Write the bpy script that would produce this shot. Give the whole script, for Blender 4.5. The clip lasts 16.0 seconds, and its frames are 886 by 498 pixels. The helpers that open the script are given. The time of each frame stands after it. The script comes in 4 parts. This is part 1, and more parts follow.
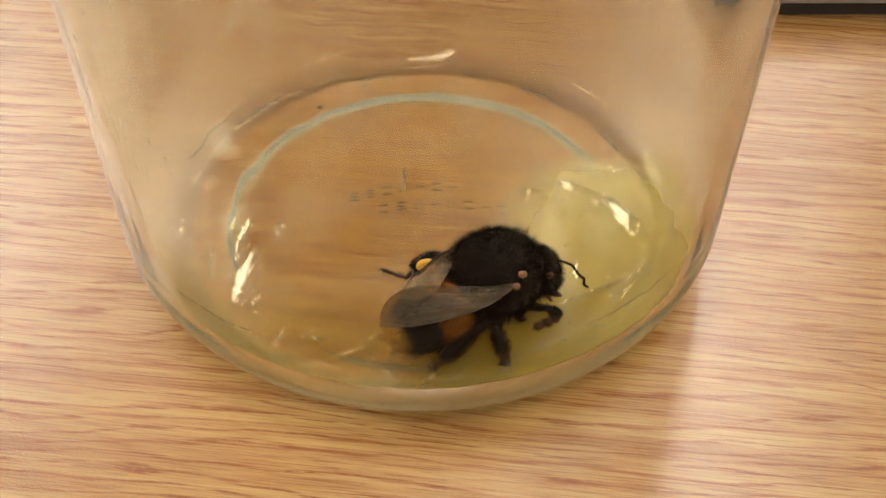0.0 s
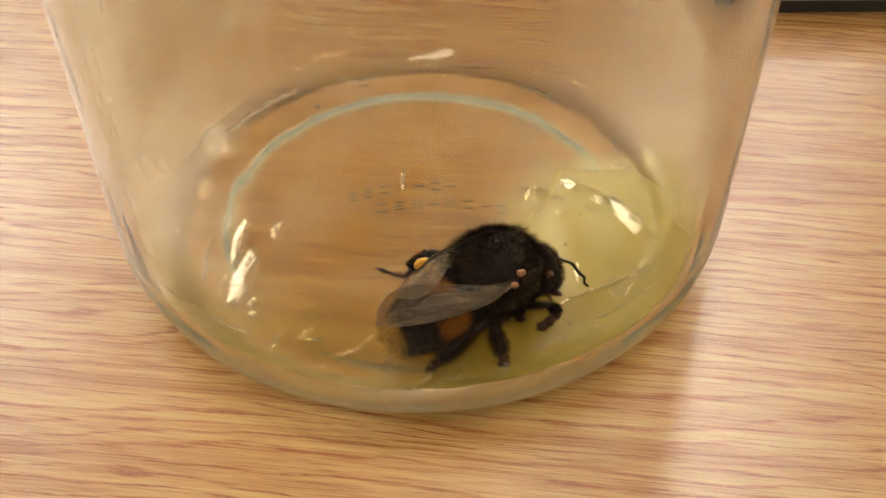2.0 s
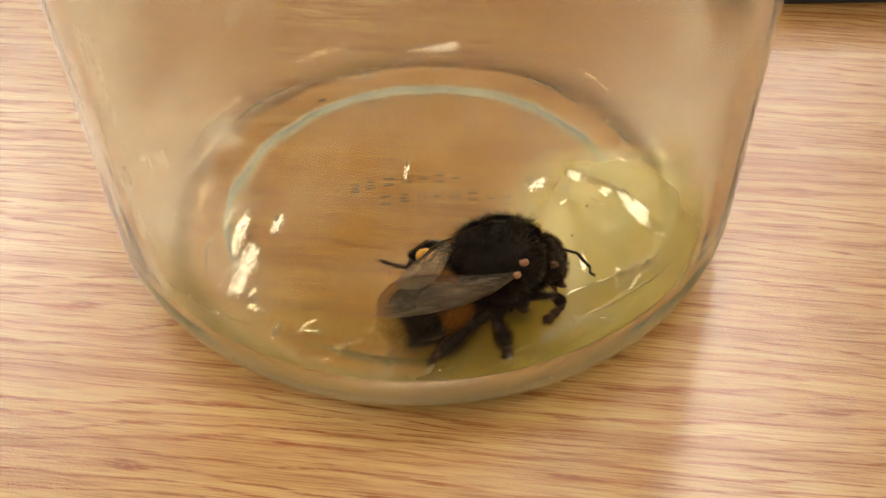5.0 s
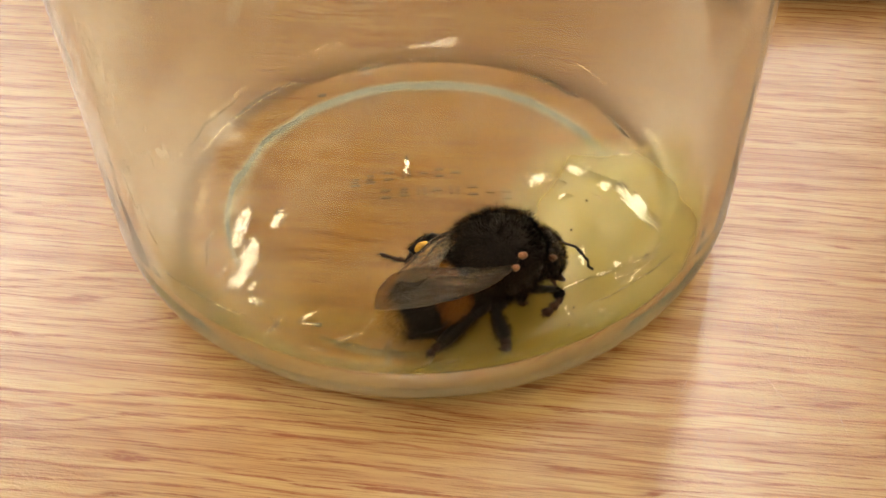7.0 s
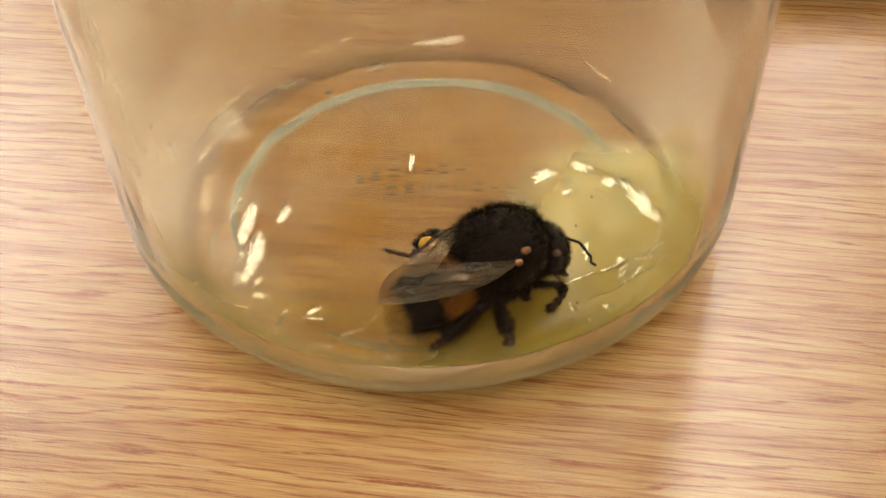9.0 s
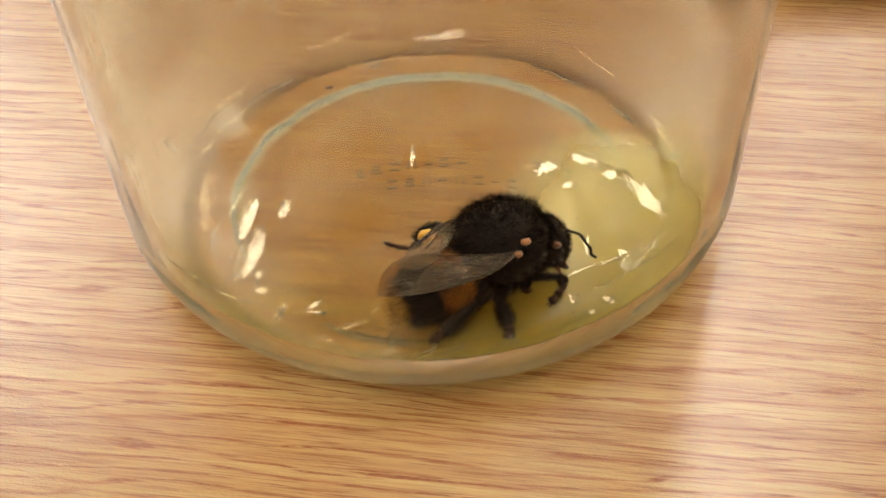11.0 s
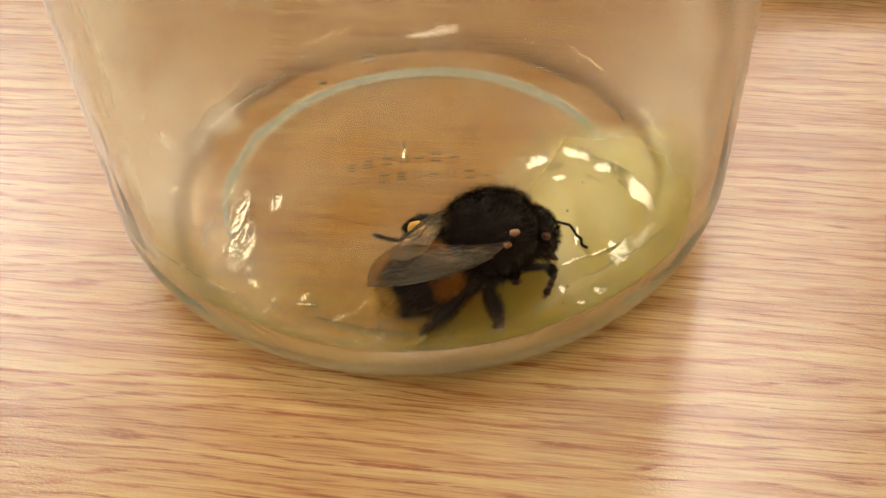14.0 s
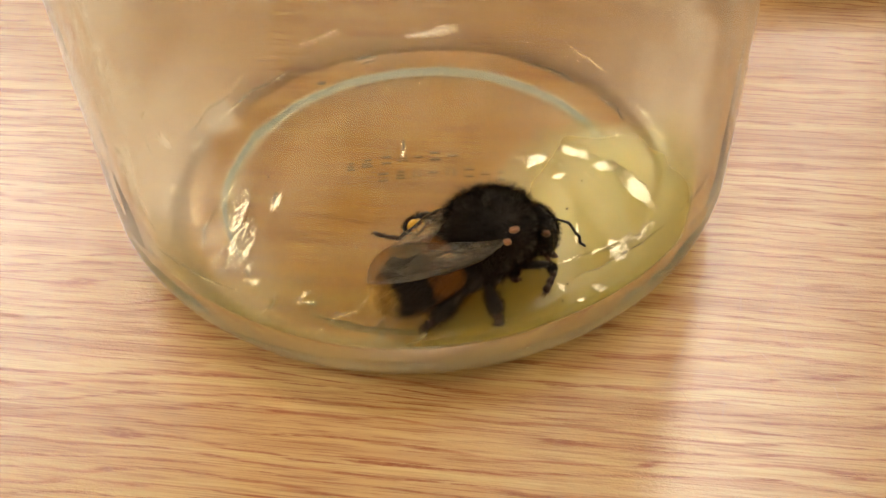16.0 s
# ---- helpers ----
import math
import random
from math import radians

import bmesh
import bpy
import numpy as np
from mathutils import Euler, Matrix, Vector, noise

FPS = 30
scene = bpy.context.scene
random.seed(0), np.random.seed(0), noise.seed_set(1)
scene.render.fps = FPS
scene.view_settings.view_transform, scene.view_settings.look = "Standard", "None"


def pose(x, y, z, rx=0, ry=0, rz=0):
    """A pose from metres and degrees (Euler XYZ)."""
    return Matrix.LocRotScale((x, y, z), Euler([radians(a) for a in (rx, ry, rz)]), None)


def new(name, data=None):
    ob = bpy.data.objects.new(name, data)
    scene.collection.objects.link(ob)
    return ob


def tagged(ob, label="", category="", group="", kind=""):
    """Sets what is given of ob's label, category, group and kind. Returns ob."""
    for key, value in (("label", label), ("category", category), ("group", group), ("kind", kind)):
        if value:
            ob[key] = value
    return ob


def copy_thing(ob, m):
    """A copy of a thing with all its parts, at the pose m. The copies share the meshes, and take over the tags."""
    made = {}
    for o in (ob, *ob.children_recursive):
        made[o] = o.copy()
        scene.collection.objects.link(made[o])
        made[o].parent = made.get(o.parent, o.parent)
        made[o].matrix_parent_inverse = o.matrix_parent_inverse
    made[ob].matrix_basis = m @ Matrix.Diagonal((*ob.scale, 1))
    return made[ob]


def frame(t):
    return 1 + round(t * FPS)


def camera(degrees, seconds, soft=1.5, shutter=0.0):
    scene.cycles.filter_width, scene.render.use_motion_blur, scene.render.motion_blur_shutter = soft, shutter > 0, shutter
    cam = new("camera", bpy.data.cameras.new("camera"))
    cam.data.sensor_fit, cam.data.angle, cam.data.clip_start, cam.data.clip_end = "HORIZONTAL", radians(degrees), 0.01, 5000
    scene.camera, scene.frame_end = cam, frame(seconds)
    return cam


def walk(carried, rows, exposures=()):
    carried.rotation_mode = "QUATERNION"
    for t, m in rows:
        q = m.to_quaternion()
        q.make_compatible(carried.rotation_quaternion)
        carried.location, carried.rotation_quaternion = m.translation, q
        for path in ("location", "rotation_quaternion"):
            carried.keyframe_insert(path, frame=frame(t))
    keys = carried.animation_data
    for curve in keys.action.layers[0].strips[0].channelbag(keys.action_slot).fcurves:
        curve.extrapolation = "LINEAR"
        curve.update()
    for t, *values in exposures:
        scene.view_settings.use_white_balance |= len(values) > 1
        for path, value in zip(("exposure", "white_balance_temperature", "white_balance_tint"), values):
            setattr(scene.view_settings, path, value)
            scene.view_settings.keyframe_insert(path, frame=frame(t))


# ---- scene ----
cam = camera(47.1, 16.0, soft=1.5)
# seconds, eye (m), turn to the left, tilt downwards, lean (degrees)
PATH = [
    (0.0, -0.00287, -0.10087, 0.09013, -3.20, 44.05, 0.29),
    (0.5, -0.00196, -0.10058, 0.08827, -2.70, 43.55, -0.27),
    (1.0, -0.00161, -0.10045, 0.08780, -2.45, 43.51, -0.49),
    (1.5, -0.00182, -0.10013, 0.08833, -2.80, 43.48, -0.12),
    (2.0, -0.00171, -0.10026, 0.08811, -2.59, 43.61, -0.35),
    (2.5, -0.00128, -0.10097, 0.08722, -2.26, 43.17, -0.64),
    (3.0, -0.00120, -0.10089, 0.08726, -2.23, 43.38, -0.78),
    (3.5, -0.00119, -0.10113, 0.08725, -2.01, 43.09, -0.91),
    (4.0, -0.00076, -0.09976, 0.08586, -1.69, 43.24, -1.10),
    (6.5, 0.00015, -0.10092, 0.08528, -1.07, 43.21, -1.50),
    (7.0, 0.00025, -0.10101, 0.08513, -1.07, 43.16, -1.47),
    (7.5, 0.00052, -0.10102, 0.08512, -0.93, 43.25, -1.56),
    (8.0, 0.00077, -0.10151, 0.08499, -0.63, 43.09, -1.78),
    (8.5, 0.00072, -0.10166, 0.08509, -0.67, 43.15, -1.71),
    (9.0, 0.00096, -0.10188, 0.08505, -0.25, 43.09, -2.00),
    (11.5, 0.00207, -0.10248, 0.08361, 0.42, 42.90, -2.79),
    (12.0, 0.00234, -0.10306, 0.08325, 0.48, 42.77, -2.87),
    (12.5, 0.00257, -0.10277, 0.08306, 0.35, 42.74, -2.93),
    (13.0, 0.00297, -0.10395, 0.08304, 0.52, 42.28, -3.03),
    (13.5, 0.00299, -0.10362, 0.08295, 0.49, 42.55, -2.95),
    (14.0, 0.00318, -0.10363, 0.08315, 0.56, 42.66, -2.98),
    (14.5, 0.00327, -0.10382, 0.08256, 0.97, 42.53, -3.36),
    (15.0, 0.00334, -0.10428, 0.08274, 0.81, 42.53, -3.28),
    (15.5, 0.00313, -0.10447, 0.08219, 0.76, 42.33, -3.38),
    (16.0, 0.00290, -0.10407, 0.08242, 0.35, 42.35, -2.99),
]
walk(cam, [(t, pose(x, y, z, 90 - down, 0, turn) @ pose(0, 0, 0, 0, 0, lean)) for t, x, y, z, turn, down, lean in PATH])

MM = 0.001
ROOM = -22.7            # the room's turn against the jar, degrees
CEILING = 1.97          # above the desktop
FLOOR = -0.73
LAMP = 32.8              # radiance of the ceiling lights' diffusers

# ---- world: the room is closed, only a trace of light beyond it ----
world = bpy.data.worlds.new("world")
scene.world = world
world.use_nodes = True
world.node_tree.nodes["Background"].inputs["Color"].default_value = (0.9, 0.95, 1.0, 1)
world.node_tree.nodes["Background"].inputs["Strength"].default_value = 0.05
scene.view_settings.exposure = 0.0


# ---- materials ----
def mat(name):
    m = bpy.data.materials.new(name)
    m.use_nodes = True
    nt = m.node_tree
    return m, nt, nt.nodes["Principled BSDF"], nt.nodes["Material Output"]


def node(nt, kind, **values):
    n = nt.nodes.new(kind)
    for key, v in values.items():
        n.inputs[key.replace("_", " ")].default_value = v
    return n


def ramp(nt, fac, stops):
    r = nt.nodes.new("ShaderNodeValToRGB")
    r.color_ramp.elements[0].position, r.color_ramp.elements[0].color = stops[0][0], (*stops[0][1], 1)
    r.color_ramp.elements[1].position, r.color_ramp.elements[1].color = stops[-1][0], (*stops[-1][1], 1)
    for p, c in stops[1:-1]:
        e = r.color_ramp.elements.new(p)
        e.color = (*c, 1)
    nt.links.new(fac, r.inputs["Fac"])
    return r.outputs["Color"]


def coords(nt, scale=(1, 1, 1), turn=0.0, shift=(0, 0, 0)):
    tc = nt.nodes.new("ShaderNodeTexCoord")
    mp = nt.nodes.new("ShaderNodeMapping")
    mp.inputs["Scale"].default_value = scale
    mp.inputs["Rotation"].default_value = (0, 0, radians(turn))
    mp.inputs["Location"].default_value = shift
    nt.links.new(tc.outputs["Object"], mp.inputs["Vector"])
    return mp.outputs["Vector"]


def noise_tex(nt, vec, scale, detail=4.0, rough=0.55, distortion=0.0):
    n = node(nt, "ShaderNodeTexNoise", Scale=scale, Detail=detail, Roughness=rough, Distortion=distortion)
    nt.links.new(vec, n.inputs["Vector"])
    return n.outputs["Fac"]


def mix_col(nt, fac, a, b, kind="MIX"):
    n = nt.nodes.new("ShaderNodeMix")
    n.data_type, n.blend_type = "RGBA", kind
    for v, s in ((fac, n.inputs[0]), (a, n.inputs[6]), (b, n.inputs[7])):
        if isinstance(v, bpy.types.NodeSocket):
            nt.links.new(v, s)
        else:
            s.default_value = v if isinstance(v, (int, float)) else (*v, 1)
    return n.outputs[2]


def maths(nt, op, a, b=0.0, c=0.0):
    n = nt.nodes.new("ShaderNodeMath")
    n.operation = op
    for v, s in zip((a, b, c), n.inputs):
        if isinstance(v, bpy.types.NodeSocket):
            nt.links.new(v, s)
        else:
            s.default_value = v
    return n.outputs[0]


def bump(nt, bsdf, height, strength, distance, socket="Normal"):
    b = node(nt, "ShaderNodeBump", Strength=strength, Distance=distance)
    nt.links.new(height, b.inputs["Height"])
    nt.links.new(b.outputs["Normal"], bsdf.inputs[socket])
    return b


def wood_material():
    """Oak-print laminate: long reddish pores in honey-coloured wood, under a pebbled satin lacquer."""
    m, nt, p, out = mat("oak_laminate")
    turn = 0.0
    fine = noise_tex(nt, coords(nt, (120, 5600, 1), turn), 1.0, 4.0, 0.6)
    dashes = noise_tex(nt, coords(nt, (92, 3400, 1), turn, (3, 7, 0)), 1.0, 3.0, 0.6, 0.1)
    pores = noise_tex(nt, coords(nt, (85, 1900, 1), turn, (8, 2, 0)), 1.0, 5.0, 0.66, 0.3)
    bands = noise_tex(nt, coords(nt, (14, 430, 1), turn, (1, 2, 0)), 1.0, 4.0, 0.6, 0.3)
    broad = noise_tex(nt, coords(nt, (5, 70, 1), turn, (5, 1, 0)), 1.0, 2.0)
    base = ramp(nt, bands, [(0.34, (0.250, 0.128, 0.039)), (0.47, (0.316, 0.186, 0.061)), (0.64, (0.366, 0.240, 0.090))])
    base = mix_col(nt, maths(nt, "MULTIPLY", broad, 0.4), base, (0.292, 0.160, 0.062))
    f = ramp(nt, fine, [(0.45, (1.06, 1.06, 1.06)), (0.60, (0.70, 0.57, 0.46))])
    base = mix_col(nt, 0.5, base, f, "MULTIPLY")
    gate = ramp(nt, bands, [(0.42, (1, 1, 1)), (0.62, (0.16, 0.16, 0.16))])
    # growth lines gather the pores into rows about two millimetres apart
    sep = nt.nodes.new("ShaderNodeSeparateXYZ")
    nt.links.new(coords(nt), sep.inputs[0])
    sway = noise_tex(nt, coords(nt, (11, 70, 1), turn, (4, 4, 0)), 1.0, 4.0, 0.6)
    lines = maths(nt, "FRACT", maths(nt, "MULTIPLY_ADD", sep.outputs["Y"], 640.0, maths(nt, "MULTIPLY", sway, 9.0)))
    rows = ramp(nt, lines, [(0.0, (0.10, 0.10, 0.10)), (0.34, (0.12, 0.12, 0.12)), (0.46, (1, 1, 1)), (0.56, (1, 1, 1)), (0.68, (0.10, 0.10, 0.10))])
    # a soft reddish stripe along each row, and the dark pores in it
    stripe = mix_col(nt, 1.0, rows, ramp(nt, pores, [(0.41, (0, 0, 0)), (0.56, (1, 1, 1))]), "MULTIPLY")
    base = mix_col(nt, maths(nt, "MULTIPLY", stripe, 0.8), base, (0.222, 0.078, 0.024))
    gate2 = ramp(nt, noise_tex(nt, coords(nt, (40, 420, 1), turn, (2, 9, 0)), 1.0, 3.0, 0.6), [(0.34, (0, 0, 0)), (0.43, (1, 1, 1))])
    d1 = mix_col(nt, 1.0, mix_col(nt, 1.0, rows, ramp(nt, dashes, [(0.495, (0, 0, 0)), (0.525, (1, 1, 1))]), "MULTIPLY"), gate2, "MULTIPLY")
    d2 = mix_col(nt, 1.0, ramp(nt, fine, [(0.53, (0, 0, 0)), (0.58, (1, 1, 1))]), gate, "MULTIPLY")
    worn = ramp(nt, noise_tex(nt, coords(nt, (900, 5200, 1), turn, (6, 3, 0)), 1.0, 2.0, 0.6), [(0.36, (0.35, 0.35, 0.35)), (0.52, (1, 1, 1))])
    d1 = mix_col(nt, 1.0, d1, worn, "MULTIPLY")
    base = mix_col(nt, maths(nt, "MULTIPLY", d2, 0.6), base, (0.185, 0.060, 0.019))
    base = mix_col(nt, maths(nt, "MULTIPLY", d1, 0.96), base, (0.165, 0.048, 0.013))
    nt.links.new(mix_col(nt, 1.0, base, (0.95, 0.93, 0.90), "MULTIPLY"), p.inputs["Base Color"])
    peb = noise_tex(nt, coords(nt, (2300, 3600, 1), turn), 1.0, 3.0, 0.65)
    grooves = maths(nt, "SUBTRACT", peb, maths(nt, "MULTIPLY", d1, 0.25))
    bump(nt, p, grooves, 0.65, 0.00007)
    p.inputs["Roughness"].default_value = 0.24
    p.inputs["IOR"].default_value = 1.60
    return m


def plain(name, colour, rough=0.6, spread=0.12, scale=40.0, metal=0.0, bumps=0.0, distance=0.0005, shine=0.5):
    m, nt, p, out = mat(name)
    n = noise_tex(nt, coords(nt), scale, 5.0)
    lo = tuple(c * (1 - spread) for c in colour)
    hi = tuple(min(1, c * (1 + spread)) for c in colour)
    nt.links.new(ramp(nt, n, [(0.3, lo), (0.7, hi)]), p.inputs["Base Color"])
    p.inputs["Roughness"].default_value = rough
    p.inputs["Metallic"].default_value = metal
    p.inputs["Specular IOR Level"].default_value = shine
    if bumps:
        bump(nt, p, noise_tex(nt, coords(nt), scale * 6, 3.0), bumps, distance)
    return m


def glass_material():
    """Soda-lime jar glass, faintly green, with wavy mould marks and a thin film of dirt and painted brightness."""
    m, nt, p, out = mat("jar_glass")
    nt.nodes.remove(p)
    through_glass = node(nt, "ShaderNodeBsdfRefraction", Color=(0.905, 0.886, 0.825, 1), Roughness=0.0, IOR=1.5)
    shine = node(nt, "ShaderNodeBsdfGlossy", Color=(1, 1, 1, 1), Roughness=0.0)
    tc = nt.nodes.new("ShaderNodeTexCoord")
    sep = nt.nodes.new("ShaderNodeSeparateXYZ")
    nt.links.new(tc.outputs["Object"], sep.inputs[0])
    flat = node(nt, "ShaderNodeCombineXYZ")
    nt.links.new(sep.outputs["X"], flat.inputs[0])
    nt.links.new(sep.outputs["Y"], flat.inputs[1])
    far = nt.nodes.new("ShaderNodeVectorMath")
    far.operation = "LENGTH"
    nt.links.new(flat.outputs[0], far.inputs[0])
    edge = ramp(nt, maths(nt, "MULTIPLY", far.outputs["Value"], 20.0), [(0.585, (0, 0, 0)), (0.615, (1, 1, 1))])
    # the moulded base is stippled, its standing edge most of all
    low_part = ramp(nt, maths(nt, "MULTIPLY", sep.outputs["Z"], 100.0), [(0.24, (1, 1, 1)), (0.30, (0, 0, 0))])
    nt.links.new(maths(nt, "MULTIPLY", low_part, maths(nt, "MULTIPLY_ADD", edge, -0.03, 0.26)), through_glass.inputs["Roughness"])
    # sticky film dulls the floor
    floor_part = maths(nt, "MULTIPLY", ramp(nt, maths(nt, "MULTIPLY", far.outputs["Value"], 20.0), [(0.54, (1, 1, 1)), (0.60, (0, 0, 0))]), 0.26)
    nt.links.new(floor_part, shine.inputs["Roughness"])
    nt.links.new(mix_col(nt, maths(nt, "MULTIPLY", floor_part, 3.8), (0.905, 0.886, 0.825), (0.852, 0.805, 0.635)), through_glass.inputs["Color"])
    fres = node(nt, "ShaderNodeFresnel", IOR=1.5)
    dull = maths(nt, "MULTIPLY_ADD", floor_part, -2.4, 1.0)
    wave = noise_tex(nt, coords(nt, (1, 1, 0.35)), 75.0, 2.5, 0.5)
    b = bump(nt, through_glass, wave, 0.3, 0.0008)
    nt.links.new(b.outputs["Normal"], shine.inputs["Normal"])
    nt.links.new(b.outputs["Normal"], fres.inputs["Normal"])
    heel_part = ramp(nt, maths(nt, "MULTIPLY", sep.outputs["Z"], 100.0), [(0.7, (0.5, 0.5, 0.5)), (1.0, (0.07, 0.07, 0.07))])
    gloss = maths(nt, "MULTIPLY", fres.outputs[0], maths(nt, "MULTIPLY_ADD", fres.outputs[0], 0.90, heel_part))
    p = nt.nodes.new("ShaderNodeMixShader")
    nt.links.new(maths(nt, "MULTIPLY", gloss, dull), p.inputs[0])
    nt.links.new(through_glass.outputs[0], p.inputs[1])
    nt.links.new(shine.outputs[0], p.inputs[2])
    film = node(nt, "ShaderNodeBsdfDiffuse")
    haze = noise_tex(nt, coords(nt, (1, 1, 0.6), 0, (0.2, 0.1, 0)), 55.0, 5.0, 0.6)
    # dirt, plus brightness of both sides and the high wall painted as film
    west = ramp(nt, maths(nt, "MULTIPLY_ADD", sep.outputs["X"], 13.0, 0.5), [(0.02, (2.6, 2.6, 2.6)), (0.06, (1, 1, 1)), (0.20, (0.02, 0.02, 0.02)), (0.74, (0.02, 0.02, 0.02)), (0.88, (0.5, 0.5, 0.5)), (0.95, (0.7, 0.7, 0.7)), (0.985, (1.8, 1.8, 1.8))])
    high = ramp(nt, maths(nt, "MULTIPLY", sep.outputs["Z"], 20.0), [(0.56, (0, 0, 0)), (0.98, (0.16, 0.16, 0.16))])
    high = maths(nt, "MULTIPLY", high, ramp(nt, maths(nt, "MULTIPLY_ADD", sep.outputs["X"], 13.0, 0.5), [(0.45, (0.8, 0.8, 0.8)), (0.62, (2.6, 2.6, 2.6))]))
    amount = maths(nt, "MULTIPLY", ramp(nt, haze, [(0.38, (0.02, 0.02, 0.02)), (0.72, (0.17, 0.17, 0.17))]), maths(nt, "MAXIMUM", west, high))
    streaks = ramp(nt, noise_tex(nt, coords(nt, (1, 1, 0.5), 0, (0.7, 0.3, 0.1)), 95.0, 6.0, 0.6), [(0.545, (0, 0, 0)), (0.60, (0.24, 0.24, 0.24))])
    side = ramp(nt, maths(nt, "MULTIPLY_ADD", sep.outputs["X"], 13.0, 0.5), [(0.08, (1, 1, 1)), (0.24, (0, 0, 0))])
    amount = maths(nt, "MULTIPLY_ADD", streaks, side, amount)
    # syrup run into the front of the heel; flanks painted paler to lift their dark edges
    low = ramp(nt, maths(nt, "MULTIPLY_ADD", haze, -0.10, maths(nt, "MULTIPLY", sep.outputs["Z"], 78.0)), [(0.25, (0.08, 0.08, 0.08)), (0.42, (0.05, 0.05, 0.05)), (0.58, (0.010, 0.010, 0.010)), (0.97, (0.006, 0.006, 0.006)), (0.99, (0, 0, 0))])
    front = maths(nt, "MULTIPLY", edge, ramp(nt, maths(nt, "MULTIPLY_ADD", sep.outputs["Y"], 13.0, 0.5), [(0.20, (1, 1, 1)), (0.34, (0, 0, 0))]))
    amount = maths(nt, "MAXIMUM", amount, maths(nt, "MULTIPLY", front, low))
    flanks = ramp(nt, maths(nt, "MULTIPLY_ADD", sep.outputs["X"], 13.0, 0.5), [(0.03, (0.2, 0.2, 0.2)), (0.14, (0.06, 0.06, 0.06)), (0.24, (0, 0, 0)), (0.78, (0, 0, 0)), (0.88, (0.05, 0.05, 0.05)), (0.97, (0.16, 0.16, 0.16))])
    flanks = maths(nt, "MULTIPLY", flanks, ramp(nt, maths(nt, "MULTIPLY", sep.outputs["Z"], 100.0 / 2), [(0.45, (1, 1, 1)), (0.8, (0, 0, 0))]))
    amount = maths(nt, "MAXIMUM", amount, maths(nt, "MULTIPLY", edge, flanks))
    # bright strip of light refracted in the heel, painted on its front outside
    band = maths(nt, "MULTIPLY", ramp(nt, maths(nt, "MULTIPLY", far.outputs["Value"], 20.0), [(0.634, (0, 0, 0)), (0.640, (1, 1, 1))]), ramp(nt, maths(nt, "MULTIPLY", sep.outputs["Z"], 100.0), [(0.17, (1, 1, 1)), (0.21, (0, 0, 0))]))
    band = maths(nt, "MULTIPLY", band, ramp(nt, maths(nt, "MULTIPLY_ADD", sep.outputs["Y"], 13.0, 0.5), [(0.20, (0.13, 0.13, 0.13)), (0.32, (0, 0, 0))]))
    amount = maths(nt, "MAXIMUM", amount, band)
    # cloudy patches dried on the floor
    cloud = ramp(nt, noise_tex(nt, coords(nt, (1, 1, 1), 0, (0.4, 0.9, 0.2)), 110.0, 5.0, 0.6), [(0.40, (0.0, 0.0, 0.0)), (0.66, (0.045, 0.045, 0.045))])
    cloud = maths(nt, "MULTIPLY", maths(nt, "MULTIPLY", cloud, floor_part), 3.8)
    cloud = maths(nt, "MULTIPLY", cloud, ramp(nt, maths(nt, "MULTIPLY", sep.outputs["Z"], 100.0), [(0.17, (0, 0, 0)), (0.19, (1, 1, 1))]))
    amount = maths(nt, "MAXIMUM", amount, cloud)
    # the green moulding line round the base
    off = node(nt, "ShaderNodeCombineXYZ")
    nt.links.new(sep.outputs["X"], off.inputs[0])
    nt.links.new(maths(nt, "ADD", sep.outputs["Y"], 0.0016), off.inputs[1])
    ring = nt.nodes.new("ShaderNodeVectorMath")
    ring.operation = "LENGTH"
    nt.links.new(off.outputs[0], ring.inputs[0])
    line = ramp(nt, maths(nt, "MULTIPLY", ring.outputs["Value"], 20.0), [(0.456, (0, 0, 0)), (0.484, (1, 1, 1)), (0.502, (1, 1, 1)), (0.530, (0, 0, 0))])
    line = maths(nt, "MULTIPLY", line, ramp(nt, maths(nt, "MULTIPLY", sep.outputs["Z"], 100.0), [(0.12, (0.24, 0.24, 0.24)), (0.16, (0, 0, 0))]))
    line = maths(nt, "MULTIPLY", line, ramp(nt, maths(nt, "MULTIPLY_ADD", sep.outputs["Y"], 13.0, 0.5), [(0.30, (0, 0, 0)), (0.42, (1, 1, 1))]))
    film_tint = mix_col(nt, maths(nt, "MULTIPLY", front, ramp(nt, maths(nt, "MULTIPLY", sep.outputs["Z"], 100.0), [(0.9, (1, 1, 1)), (1.1, (0, 0, 0))])), (0.88, 0.78, 0.65), (0.50, 0.45, 0.19))
    film_tint = mix_col(nt, maths(nt, "MULTIPLY", band, 7.2), film_tint, (0.58, 0.60, 0.42))
    nt.links.new(mix_col(nt, maths(nt, "MULTIPLY", line, 4.1), film_tint, (0.38, 0.50, 0.40)), film.inputs["Color"])
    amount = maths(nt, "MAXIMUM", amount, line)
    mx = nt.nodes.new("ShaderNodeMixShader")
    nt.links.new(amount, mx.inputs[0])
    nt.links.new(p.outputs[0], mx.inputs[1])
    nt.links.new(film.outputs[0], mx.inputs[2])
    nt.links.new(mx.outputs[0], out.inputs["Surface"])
    return m


